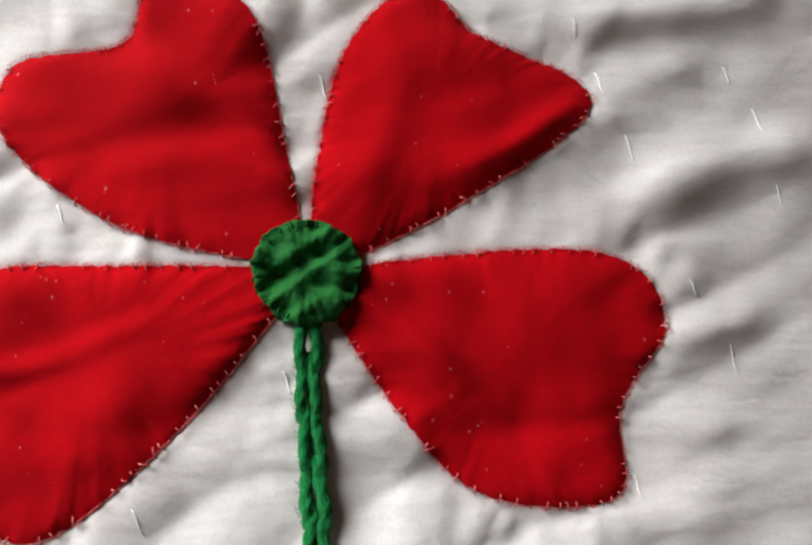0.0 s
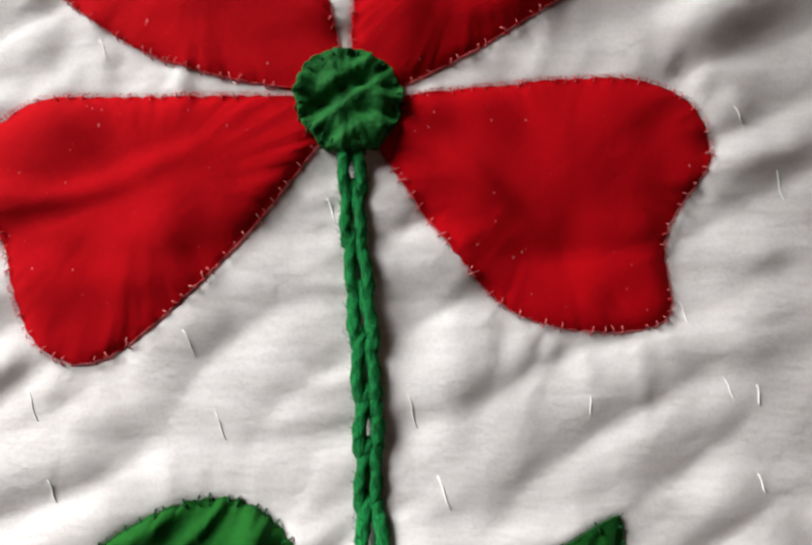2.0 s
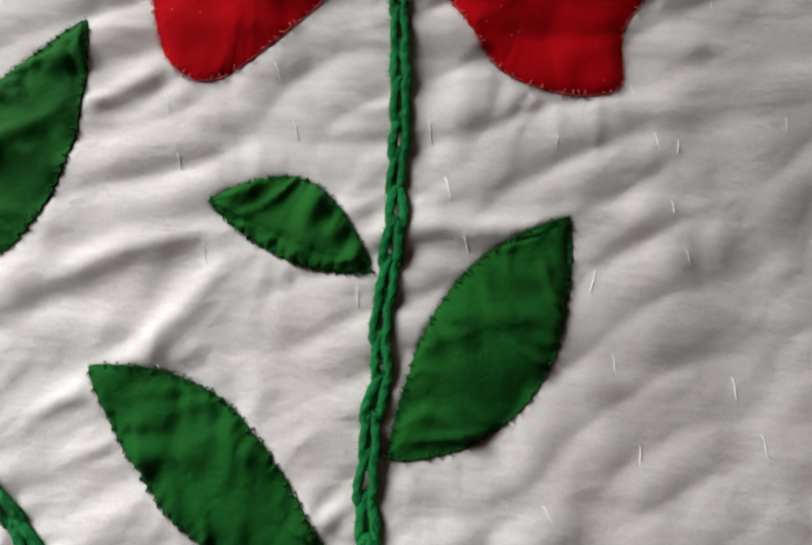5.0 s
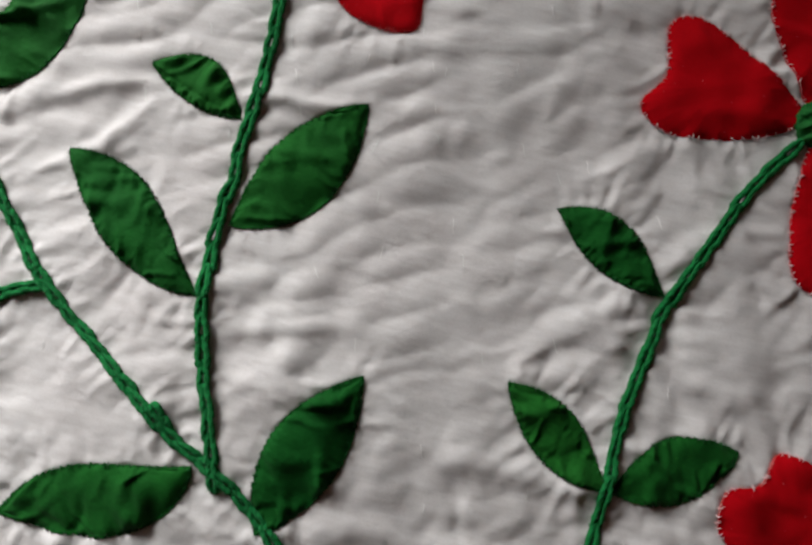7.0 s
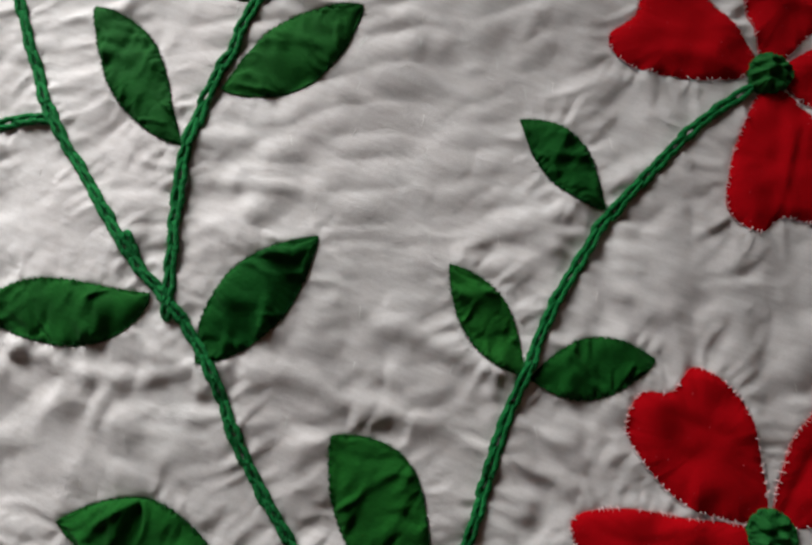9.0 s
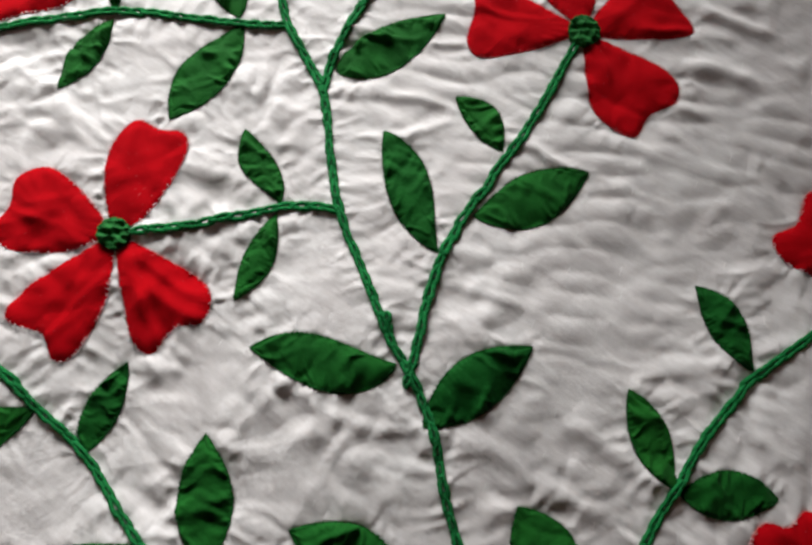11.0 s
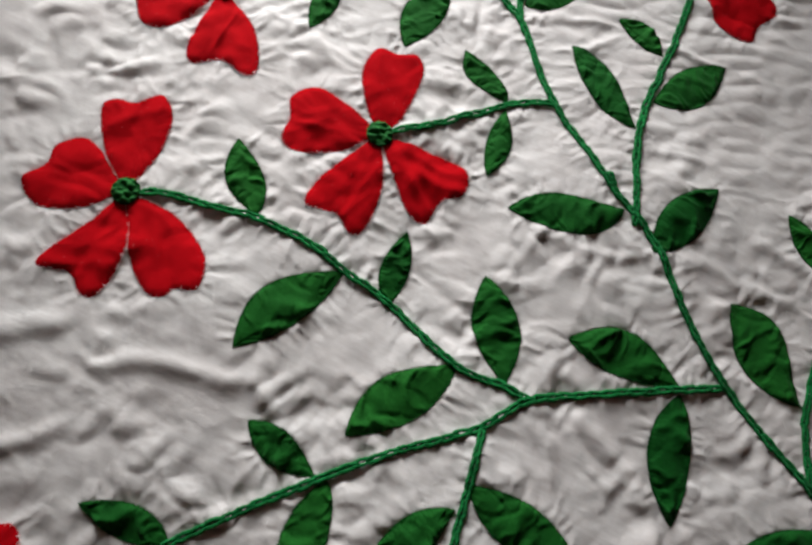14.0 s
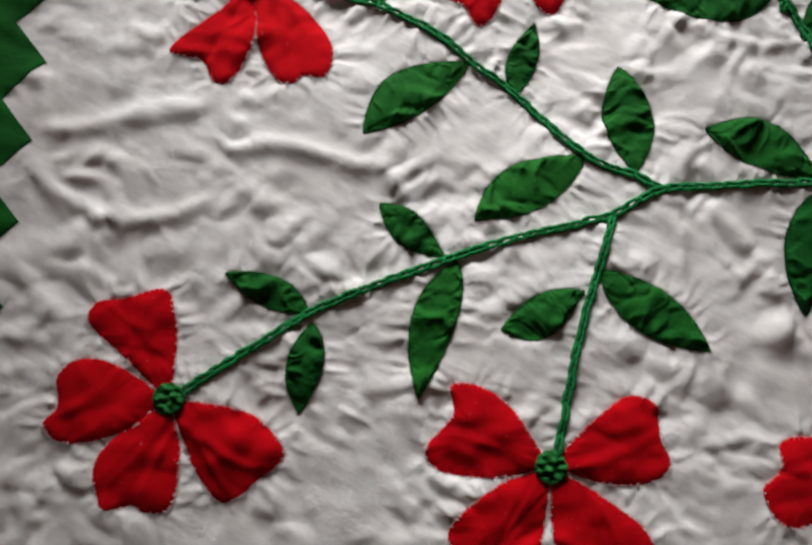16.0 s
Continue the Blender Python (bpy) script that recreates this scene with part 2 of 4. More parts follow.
flower(-542.0, -294.5, 15.0, [
    (3.0, -53.1, 10.0, -96.5, 24.9, -108.6, 52.0, -89.7, 84.1, -95.0, 92.3, -76.8, 62.3, -33.2),
    (-8.0, -46.1, -27.1, -80.2, -55.2, -88.2, -78.4, -62.1, -104.4, -30.1, -92.3, 3.9, -43.2, 6.0),
    (42.2, 48.1, 66.3, 76.1, 66.3, 114.1, 37.2, 124.1, -1.8, 136.1, -24.9, 111.0, -20.0, 51.0),
    (-37.1, 16.0, -97.1, 33.9, -115.0, 61.8, -89.9, 71.8, -91.9, 102.8, -60.9, 101.9, -18.0, 44.0)])
flower(-352.5, -994.5, 15.0, [
    (-56.7, 13.1, -107.0, 27.2, -111.0, 48.3, -88.0, 64.4, -59.0, 89.6, -33.8, 69.4, -12.3, 30.2),
    (-63.7, 4.1, -97.0, -7.1, -107.1, -31.3, -93.0, -54.5, -95.0, -76.7, -63.8, -79.7, -21.4, -45.3),
    (-26.5, -47.3, -32.6, -84.7, -5.5, -115.0, 17.7, -101.9, 32.8, -101.0, 51.1, -84.9, 34.4, -39.4),
    (55.1, 19.0, 87.6, 20.9, 122.9, 3.6, 110.6, -30.7, 104.3, -48.8, 85.8, -61.8, 44.5, -39.4)])
flower(0.3, -885.7, 15.0, [
    (-55.1, 31.9, -93.3, 36.8, -117.4, 24.7, -103.3, 1.6, -112.1, -39.8, -87.2, -50.8, -37.1, -30.4),
    (60.4, 11.4, 93.6, 33.0, 100.6, 54.5, 82.3, 72.0, 67.0, 97.5, 37.8, 91.8, 13.9, 45.5),
    (-38.0, -39.5, -59.0, -86.1, -51.9, -107.2, -22.8, -107.0, -0.7, -121.0, 23.5, -103.7, 18.4, -51.4),
    (26.4, -52.4, 52.7, -89.5, 81.9, -84.3, 91.0, -60.2, 120.2, -35.9, 105.0, -12.7, 50.4, -1.8)])
flower(279.7, -757.8, 15.0, [
    (-45.4, 14.6, -80.5, 3.9, -92.4, -11.2, -84.2, -31.8, -90.0, -58.3, -58.6, -77.7, -19.6, -43.4),
    (-16.3, 31.5, -40.7, 58.2, -28.8, 85.3, -5.7, 91.0, 15.5, 106.7, 31.7, 87.5, 15.8, 42.3),
    (-5.6, -41.4, -2.1, -80.6, 21.0, -88.6, 34.8, -71.5, 56.7, -65.3, 58.4, -40.0, 25.2, -16.1)])
leaf(-18.8, -121.4, -86.3, -96.4, 0.48, 9, 0.54, 24)
leaf(-9.9, -192.6, 61.2, -93.6, 0.54, 20, 0.45, 31)
leaf(-18.2, -240.8, -126.7, -163.7, 0.44, 22, 0.62, 22)
leaf(50.7, -379.0, 96.6, -269.1, 0.48, 27, 0.46, 21)
leaf(3.0, -345.9, -115.7, -402.5, 0.38, 31, 0.63, 18)
leaf(-169.2, -277.9, -241.7, -232.6, 0.61, 19, 0.39, 13)
leaf(-166.4, -286.8, -152.9, -375.7, 0.54, 18, 0.5, 11)
leaf(-201.7, -134.6, -142.5, -23.1, 0.43, 19, 0.4, 29)
leaf(-311.0, -139.9, -309.9, -263.2, 0.48, 26, 0.59, 24)
leaf(-423.5, -205.4, -422.3, -294.6, 0.51, 15, 0.51, 16)
leaf(-317.0, -136.8, -393.4, -81.2, 0.48, 18, 0.43, 20)
leaf(-428.5, -197.4, -465.6, -134.3, 0.54, 14, 0.58, 15)
leaf(-224.8, -47.8, -280.1, 1.6, 0.43, 18, 0.48, 22)
leaf(-361.9, -535.6, -422.8, -463.9, 0.53, 23, 0.39, 18)
leaf(-247.8, -547.2, -310.8, -673.0, 0.51, 17, 0.56, 34)
leaf(-188.5, -558.1, -205.9, -473.9, 0.41, 19, 0.5, 13)
leaf(-42.5, -583.9, -106.5, -484.8, 0.53, 23, 0.5, 27)
leaf(-96.7, -586.4, -168.5, -701.7, 0.46, 24, 0.57, 29)
leaf(128.6, -507.3, 0.3, -510.5, 0.58, 16, 0.53, 35)
leaf(129.7, -513.2, 165.9, -641.0, 0.4, 16, 0.48, 30)
leaf(258.3, -466.0, 153.5, -392.1, 0.48, 31, 0.64, 33)
leaf(370.7, -574.8, 230.5, -643.1, 0.57, 24, 0.54, 25)
leaf(-39.5, -718.8, -97.3, -790.5, 0.59, 25, 0.46, 16)
leaf(-36.7, -691.5, 93.3, -717.3, 0.52, 21, 0.45, 26)
leaf(-176.6, -749.0, -262.3, -729.8, 0.53, 19, 0.58, 15)
leaf(-166.4, -748.0, -139.0, -886.3, 0.33, 16, 0.46, 28)
leaf(-273.5, -861.3, -365.7, -863.5, 0.5, 13, 0.43, 19)
leaf(-267.3, -867.3, -235.7, -951.3, 0.42, 18, 0.52, 18)
leaf(278.0, -179.1, 199.8, -135.5, 0.47, 14, 0.57, 21)
leaf(262.2, -308.2, 187.9, -254.9, 0.45, 18, 0.56, 17)
leaf(266.2, -309.1, 341.0, -268.1, 0.52, 21, 0.46, 20)
stem([(-14.7, 18.6), (-13.8, -11.4), (-11.8, -44.6), (-10.7, -52.7), (-10.9, -82.9), (-11.6, -113.0), (-14.3, -134.2), (-13.4, -170.1), (-16.1, -179.3), (-14.5, -235.9), (-4.4, -281.3), (10.2, -324.7), (20.6, -355.6)])
stem([(-344.3, -45.3), (-302.2, -86.6), (-270.1, -118.1), (-199.2, -160.9), (-160.0, -207.1), (-120.6, -251.5), (-64.9, -293.9), (-12.8, -331.3), (27.6, -352.5), (67.5, -383.9), (97.7, -419.5), (166.1, -476.3), (232.5, -515.7), (293.2, -546.6), (343.7, -580.6)])
stem([(-199.2, -160.9), (-210.6, -127.5), (-218.0, -72.0), (-218.9, -25.8), (-217.2, 30.0)])
stem([(-525.9, -286.5), (-479.6, -244.4), (-428.5, -199.4), (-371.3, -169.6), (-315.0, -144.9), (-269.1, -119.2)])
stem([(-271.3, -372.5), (-230.2, -339.2), (-192.9, -305.2), (-164.3, -278.0), (-139.9, -262.3), (-116.5, -255.5)])
stem([(-480.7, -568.6), (-452.6, -555.8), (-411.2, -549.9), (-360.8, -539.5), (-297.5, -537.5), (-247.8, -547.2), (-188.5, -558.1), (-97.7, -588.5), (-44.5, -586.0), (-13.0, -589.5)])
stem([(172.3, -485.2), (127.6, -509.2), (47.3, -553.4), (-14.0, -589.5), (-49.1, -636.6), (-112.9, -690.7), (-171.4, -747.0), (-226.3, -806.3), (-272.6, -860.2), (-315.9, -933.2), (-344.4, -981.4)])
stem([(-46.1, -634.5), (-36.7, -692.6), (-27.3, -756.9), (-10.9, -826.3), (0.3, -869.5)])
stem([(344.9, -62.2), (316.4, -104.2), (294.0, -153.0), (280.0, -186.3), (271.0, -225.4), (263.2, -270.3), (262.2, -302.2), (259.2, -344.8), (261.3, -393.0), (265.4, -475.9), (288.1, -540.6)])
stem([(-15.7, -327.3), (-27.7, -313.5)])
for x, y in [(73.9, 115.1), (127.4, 100.5), (81.7, 96.2), (136.3, 83.6), (90.7, 73.4), (141.2, 57.7), (107.8, 26.4), (120.3, 3.5), (86.9, -34.9), (-89.6, 49.9), (-62.6, -40.5), (-20.8, -1.4), (-10.4, 92.8), (-106.8, -56.7), (-53.6, -64.4), (-99.5, -80.5), (1.8, -61.9), (54.9, -62.3), (98.4, -58.9), (10.2, -85.2), (18.5, -108.6), (105.8, -86.9), (112.0, -107.8), (10.1, -83.2), (19.5, -107.5), (71.5, -120.7), (80.6, -153.5), (-85.9, -117.6), (-24.3, -131.9), (-98.7, -164.5), (-16.8, -153.5), (107.5, -60.9), (154.3, -48.8), (169.4, -100.8), (213.7, -104.4), (196.8, -116.2), (82.6, -157.4), (133.3, -161.4), (90.8, -189.1), (144.4, -183.6), (168.9, -243.6), (214.0, -225.9), (142.1, -308.2), (150.9, -343.1), (24.7, -443.0), (216.1, -371.4), (-469.2, -624.7), (-474.6, -779.2)]:
    basting(x, y)


def petal_outline(x, y, c):
    """Heart-shaped: from the flower's centre, out along one side, two lobes and a notch, and back."""
    pts = np.array(c, float).reshape(-1, 2)
    mid = pts.mean(0) / np.linalg.norm(pts.mean(0))
    across = np.array((-mid[1], mid[0]))
    sign = 1 if pts[0] @ across > 0 else -1
    base = [mid * 7 - sign * across * 4, mid * 7 + sign * across * 4]
    return np.concatenate([pts, base]) + (x, y)


def leaf_outline(bx, by, tx, ty, s1, w1, s2, w2):
    """Pointed at both ends; the two edges swell by w1 and w2 at s1 and s2 of the length."""
    b, t = np.array((bx, by), float), np.array((tx, ty), float)
    ax = t - b
    nn = np.array((-ax[1], ax[0])) / np.linalg.norm(ax)
    s = np.linspace(0, 1, 41)

    def edge(at, w):
        at = min(max(at, 0.36), 0.64)
        k = math.log(0.5) / math.log(at)
        return w * np.sin(math.pi * s ** k) ** 0.86

    up = b + s[:, None] * ax + edge(s1, w1)[:, None] * nn
    down = b + s[:, None] * ax - edge(s2, w2)[:, None] * nn
    return np.concatenate([up, down[::-1][1:-1]])


OUTLINES = [spline(petal_outline(x, y, c), 230)[0] * MM for x, y, r, petals in FLOWERS for c in petals]
LEAF_OUTLINES = []
for numbers in LEAVES:
    o = leaf_outline(*numbers)
    s = np.r_[0, np.cumsum(np.linalg.norm(np.diff(np.concatenate([o, o[:1]]), axis=0), axis=1))]
    q = np.linspace(0, s[-1], 121)[:-1]
    o = np.concatenate([o, o[:1]])
    LEAF_OUTLINES.append(np.stack([np.interp(q, s, o[:, 0]), np.interp(q, s, o[:, 1])], 1) * MM)
STEM_LINES = []
for points in STEMS:
    _, length = spline(points, 10, closed=False)
    STEM_LINES.append(spline(points, max(8, int(length / 2)), closed=False)[0] * MM)

# ---- the cloth's relief ----
X0, X1, Y0, Y1 = -0.98, 0.78, -1.36, 0.40
CELL = 0.0022
NX, NY = int((X1 - X0) / CELL) + 1, int((Y1 - Y0) / CELL) + 1
GX, GY = X0 + np.arange(NX) * CELL, Y0 + np.arange(NY) * CELL
XX, YY = np.meshgrid(GX, GY)
FY, FX = np.fft.fftfreq(NY, CELL)[:, None], np.fft.rfftfreq(NX, CELL)[None, :]


def relief(seed, across, along, angle):
    """Random ridges: 'across' metres from crest to crest, about 'along' metres long, running at that angle."""
    white = np.fft.rfft2(np.random.default_rng(seed).standard_normal((NY, NX)))
    c, s = math.cos(angle), math.sin(angle)
    u, v = FX * c + FY * s, -FX * s + FY * c
    band = np.exp(-((np.abs(v) - 1 / across) * across / 0.45) ** 2 - (u * along) ** 2)
    out = np.fft.irfft2(white * band, (NY, NX))
    return out / out.std()


def soft_relief(seed, size):
    white = np.fft.rfft2(np.random.default_rng(seed).standard_normal((NY, NX)))
    out = np.fft.irfft2(white * np.exp(-((FX ** 2 + FY ** 2) * size ** 2) * 2.0), (NY, NX))
    return out / out.std()


def lift(values, x, y):
    """values on the coarse plan, spread over the fine one."""
    cx, cy = (XX - X0) / COARSE, (YY - Y0) / COARSE
    i, j = np.minimum(cx.astype(int), x - 2), np.minimum(cy.astype(int), y - 2)
    a, b = cx - i, cy - j
    return (values[j, i] * (1 - a) + values[j, i + 1] * a) * (1 - b) + (values[j + 1, i] * (1 - a) + values[j + 1, i + 1] * a) * b


COARSE = 0.012
cnx, cny = int((X1 - X0) / COARSE) + 2, int((Y1 - Y0) / COARSE) + 2
cx, cy = np.meshgrid(X0 + np.arange(cnx) * COARSE, Y0 + np.arange(cny) * COARSE)
sources = []
for line, weight in [(l[::5], 1.0) for l in STEM_LINES] + [(np.concatenate([o, o[:1]])[::6], 0.62) for o in OUTLINES + LEAF_OUTLINES]:
    tangent = np.gradient(line, axis=0)
    sources.append(np.column_stack([line, np.arctan2(tangent[:, 1], tangent[:, 0]) + math.pi / 2, np.full(len(line), weight)]))
sources = np.concatenate(sources)
c2 = np.full(cx.shape, 0.07 * math.cos(2 * 0.38))
s2 = np.full(cx.shape, 0.07 * math.sin(2 * 0.38))
near = np.zeros(cx.shape)
for sx, sy, angle, weight in sources:
    w = weight * np.exp(-np.sqrt((cx - sx) ** 2 + (cy - sy) ** 2) / 0.022)
    c2 += w * math.cos(2 * angle)
    s2 += w * math.sin(2 * angle)
    near += w
c2, s2, near = lift(c2, cnx, cny), lift(s2, cnx, cny), lift(near, cnx, cny)
theta = 0.5 * np.arctan2(s2, c2)
amount = 0.28 + 0.72 * (1 - np.exp(-near / 2.2))
# sewn lines far from the first flower are drawn tighter
tight = 1 / (1 + np.exp(-(np.hypot(XX - 0.02, YY - 0.0) - 0.22) / 0.05))
puckers, total = np.zeros(XX.shape), np.zeros(XX.shape)
COUNT = 8
for k in range(COUNT):
    angle = math.pi * k / COUNT
    w = np.exp(3.0 * (np.cos(2 * (theta - angle)) - 1))
    small, wide_ones = relief(10 + k, 0.019, 0.022, angle), relief(30 + k, 0.034, 0.034, angle)
    puckers += w * (0.42 * small + 0.55 * np.abs(wide_ones) + 0.5 * wide_ones)
    total += w ** 2
puckers /= np.sqrt(total)
calm = np.clip(0.75 + 0.55 * soft_relief(7, 0.07), 0.15, 1.9)


def even_relief(seed, size):
    """Random waves of one size with no direction."""
    white = np.fft.rfft2(np.random.default_rng(seed).standard_normal((NY, NX)))
    band = np.exp(-((np.sqrt(FX ** 2 + FY ** 2) * size - 1) / 0.5) ** 2)
    out = np.fft.irfft2(white * band, (NY, NX))
    return out / out.std()


def sample(values, x, y):
    fx, fy = np.clip((x - X0) / CELL, 0, NX - 1.001), np.clip((y - Y0) / CELL, 0, NY - 1.001)
    i, j = fx.astype(int), fy.astype(int)
    a, b = fx - i, fy - j
    return (values[j, i] * (1 - a) + values[j, i + 1] * a) * (1 - b) + (values[j + 1, i] * (1 - a) + values[j + 1, i + 1] * a) * b


# crumples: rounded hills between narrower valleys
wx, wy = 0.004 * soft_relief(51, 0.05), 0.004 * soft_relief(52, 0.05)
crumple = 0.0011 * even_relief(53, 0.085) + 0.0011 * np.abs(even_relief(54, 0.06)) + 0.00042 * even_relief(55, 0.036) + 0.00018 * even_relief(56, 0.022)
crumple = sample(crumple, XX + wx, YY + wy)
HEIGHT = 0.00040 * puckers * amount * calm * (0.40 + 0.60 * tight)
HEIGHT += crumple * calm * (0.45 + 0.55 * tight)
HEIGHT += 0.0006 * soft_relief(2, 0.028) + 0.0022 * soft_relief(3, 0.09)
HEIGHT -= 0.0016 * (1 - np.exp(-near / 1.6))
HEIGHT += 0.0013 * np.abs(relief(5, 0.050, 0.09, 0.40)) * (1 - tight)


def fold(ax, ay, bx, by, wide, high):
    """A crease with a soft crest along a line, in millimetres."""
    a, b = np.array((ax, ay)) * MM, np.array((bx, by)) * MM
    d = b - a
    length = np.linalg.norm(d)
    d /= length
    s = (XX - a[0]) * d[0] + (YY - a[1]) * d[1]
    v = -(XX - a[0]) * d[1] + (YY - a[1] - 0.010) * d[0] + 0.005 * np.sin(s * 40 + ax)
    v = v - 0.75 * wide * MM * (1 if 0.63 * d[1] + 0.78 * d[0] > 0 else -1)
    end = np.clip(np.minimum(s, length - s) / 0.03 + 0.5, 0, 1)
    return 1.7 * high * MM * np.exp(-(v / (wide * MM)) ** 2) * end ** 2 * (3 - 2 * end)


# beside the first flower, then further along the bedspread
NEAR_FOLDS = (
    (81, 100, 150, 121, 8, 3.2), (98, 38, 160, 60, 9, 3.4), (98, -8, 128, -3, 5, 1.6), (105, -40, 140, -34, 7, 1.6),
    (-14, -125, 80, -99, 5.5, 2.2), (-135, -142, -77, -124, 6, 2.2), (-105, -165, -65, -130, 6, 2.0), (-135, -74, -100, -60, 5, 1.8),
    (81, -62, 115, -56, 6, 1.6), (-36, -106, -14, -103, 4, 1.3))
FAR_FOLDS = (
    (-425, -762, -285, -712, 11, 3.2), (-285, -712, -235, -738, 9, 3.0), (-523, -790, -463, -728, 10, 2.6), (-597, -832, -470, -735, 11, 3.0),
    (-597, -876, -497, -889, 10, 2.6), (-497, -889, -407, -826, 10, 2.4), (-579, -958, -493, -990, 11, 2.6), (11, -617, 113, -753, 9, 2.4),
    (47, -600, 133, -656, 9, 2.0), (-11, -280, 94, -256, 8, 1.6), (-478, -465, -412, -560, 9, 1.0), (-190, -360, -62, -545, 9, 1.0),
    (92, -388, 220, -376, 10, 2.2), (-14, 38, 129, 86, 9, 1.8), (162, -330, 267, -318, 9, 2.0))
for ax, ay, bx, by, wide, high in NEAR_FOLDS + FAR_FOLDS:
    HEIGHT += fold(ax, ay, bx, by, wide, high)


def crease(x, y, angle, length, wide, high, one_sided):
    """Adds one narrow crest or valley to the cloth, from (x, y) in metres; one-sided ones fade towards their far end."""
    reach = length + 0.012
    i0, i1 = max(int((x - reach - X0) / CELL), 0), min(int((x + reach - X0) / CELL) + 2, NX)
    j0, j1 = max(int((y - reach - Y0) / CELL), 0), min(int((y + reach - Y0) / CELL) + 2, NY)
    if i1 - i0 < 2 or j1 - j0 < 2:
        return
    px, py = XX[j0:j1, i0:i1] - x, YY[j0:j1, i0:i1] - y
    c, s = math.cos(angle), math.sin(angle)
    u, v = px * c + py * s, -px * s + py * c
    v = v + BEND.uniform(-4, 4) * u ** 2 + BEND.uniform(0, 0.002) * np.sin(u * BEND.uniform(80, 200) + BEND.uniform(0, 6))
    if one_sided:
        fade = np.clip(1 - u / length, 0, 1) ** 1.3 * np.clip((u - 0.001) / 0.005, 0, 1)
    else:
        fade = np.clip(1 - (u / length) ** 2, 0, 1) ** 2
    grow = wide * (0.7 + 0.8 * np.clip(u / length, 0, 1)) if one_sided else wide
    HEIGHT[j0:j1, i0:i1] += high * np.exp(-(v / grow) ** 2) * fade


BEND = np.random.default_rng(21)
# gathers that run out from every sewn edge and from both sides of the stems
for outline, both in [(o, False) for o in OUTLINES + LEAF_OUTLINES] + [(l, True) for l in STEM_LINES]:
    mid = outline.mean(0)
    tangent = np.gradient(outline, axis=0)
    gap = np.linalg.norm(tangent, axis=1).mean()
    k = 0.0
    while k < len(outline) - 1:
        i = int(k)
        k += BEND.uniform(0.004, 0.011) / gap
        normal = math.atan2(-tangent[i, 0], tangent[i, 1])
        if not both and math.cos(normal) * (outline[i] - mid)[0] + math.sin(normal) * (outline[i] - mid)[1] < 0:
            normal += math.pi
        for turn in ((0, math.pi) if both else (0,)):
            firm = 0.55 + 0.45 * (math.hypot(outline[i, 0] - 0.02, outline[i, 1]) > 0.22)
            high = firm * BEND.uniform(0.0005, 0.0022) * (1 if BEND.random() < 0.62 else -0.8)
            crease(outline[i, 0], outline[i, 1], normal + turn + BEND.normal(0, 0.28), BEND.uniform(0.014, 0.055), BEND.uniform(0.0021, 0.0044), high, True)
# longer creases in the open cloth
for _ in range(300):
    x, y = BEND.uniform(X0 + 0.1, X1 - 0.1), BEND.uniform(Y0 + 0.1, Y1 - 0.1)
    crease(x, y, BEND.normal(0.40, 0.45 + 0.5 * (math.hypot(x, y) > 0.25)), BEND.uniform(0.015, 0.06), BEND.uniform(0.0026, 0.007), BEND.uniform(0.0005, 0.0018) * (1 if BEND.random() < 0.6 else -1), False)
# no crumple stands or sinks too far from the cloth round it
round_about = np.fft.irfft2(np.fft.rfft2(HEIGHT) * np.exp(-(FX ** 2 + FY ** 2) * 0.03 ** 2 * 2.0), (NY, NX))
rise = HEIGHT - round_about
HEIGHT = round_about + np.where(rise > 0, 0.0060 * np.tanh(rise / 0.0060), 0.0026 * np.tanh(rise / 0.0026))
# laid flat on the mattress: no wide swell
HEIGHT -= 0.9 * np.fft.irfft2(np.fft.rfft2(HEIGHT) * np.exp(-(FX ** 2 + FY ** 2) * 0.055 ** 2 * 2.0), (NY, NX))
HEIGHT -= HEIGHT.mean() + 0.0010
# the quilt lies higher over some parts of the mattress: x and y in metres, rise in millimetres
for sx, sy, rise in ((-0.31, -0.88, -2.8), (-0.31, -0.64, 6.5), (-0.31, -0.4, 1.7), (-0.19, -1.0, -4.2), (-0.19, -0.76, -2.4), (-0.19, -0.64, -5.5), (-0.19, -0.52, -10.5), (-0.19, -0.4, -3.4), (-0.19, -0.16, 1.4), (-0.07, -0.76, 2.9), (-0.07, -0.52, 1.2), (-0.07, -0.4, 7.6), (-0.07, -0.28, 5.2), (-0.07, -0.16, 2.9), (-0.07, -0.04, -1.3), (-0.07, 0.08, 4.2), (0.05, -0.52, 3.3), (0.05, -0.4, 4.6), (0.05, -0.28, 8.5), (0.05, -0.16, 1.5), (0.05, -0.04, -3.3), (0.05, 0.08, 1.8), (0.17, -0.28, 4.0), (0.17, -0.16, -9.5), (0.29, -0.28, -2.7), (0.29, -0.04, -5.3)):
    HEIGHT += rise * MM * np.exp(-((XX - sx) ** 2 + (YY - sy) ** 2) / (2 * 0.075 ** 2))


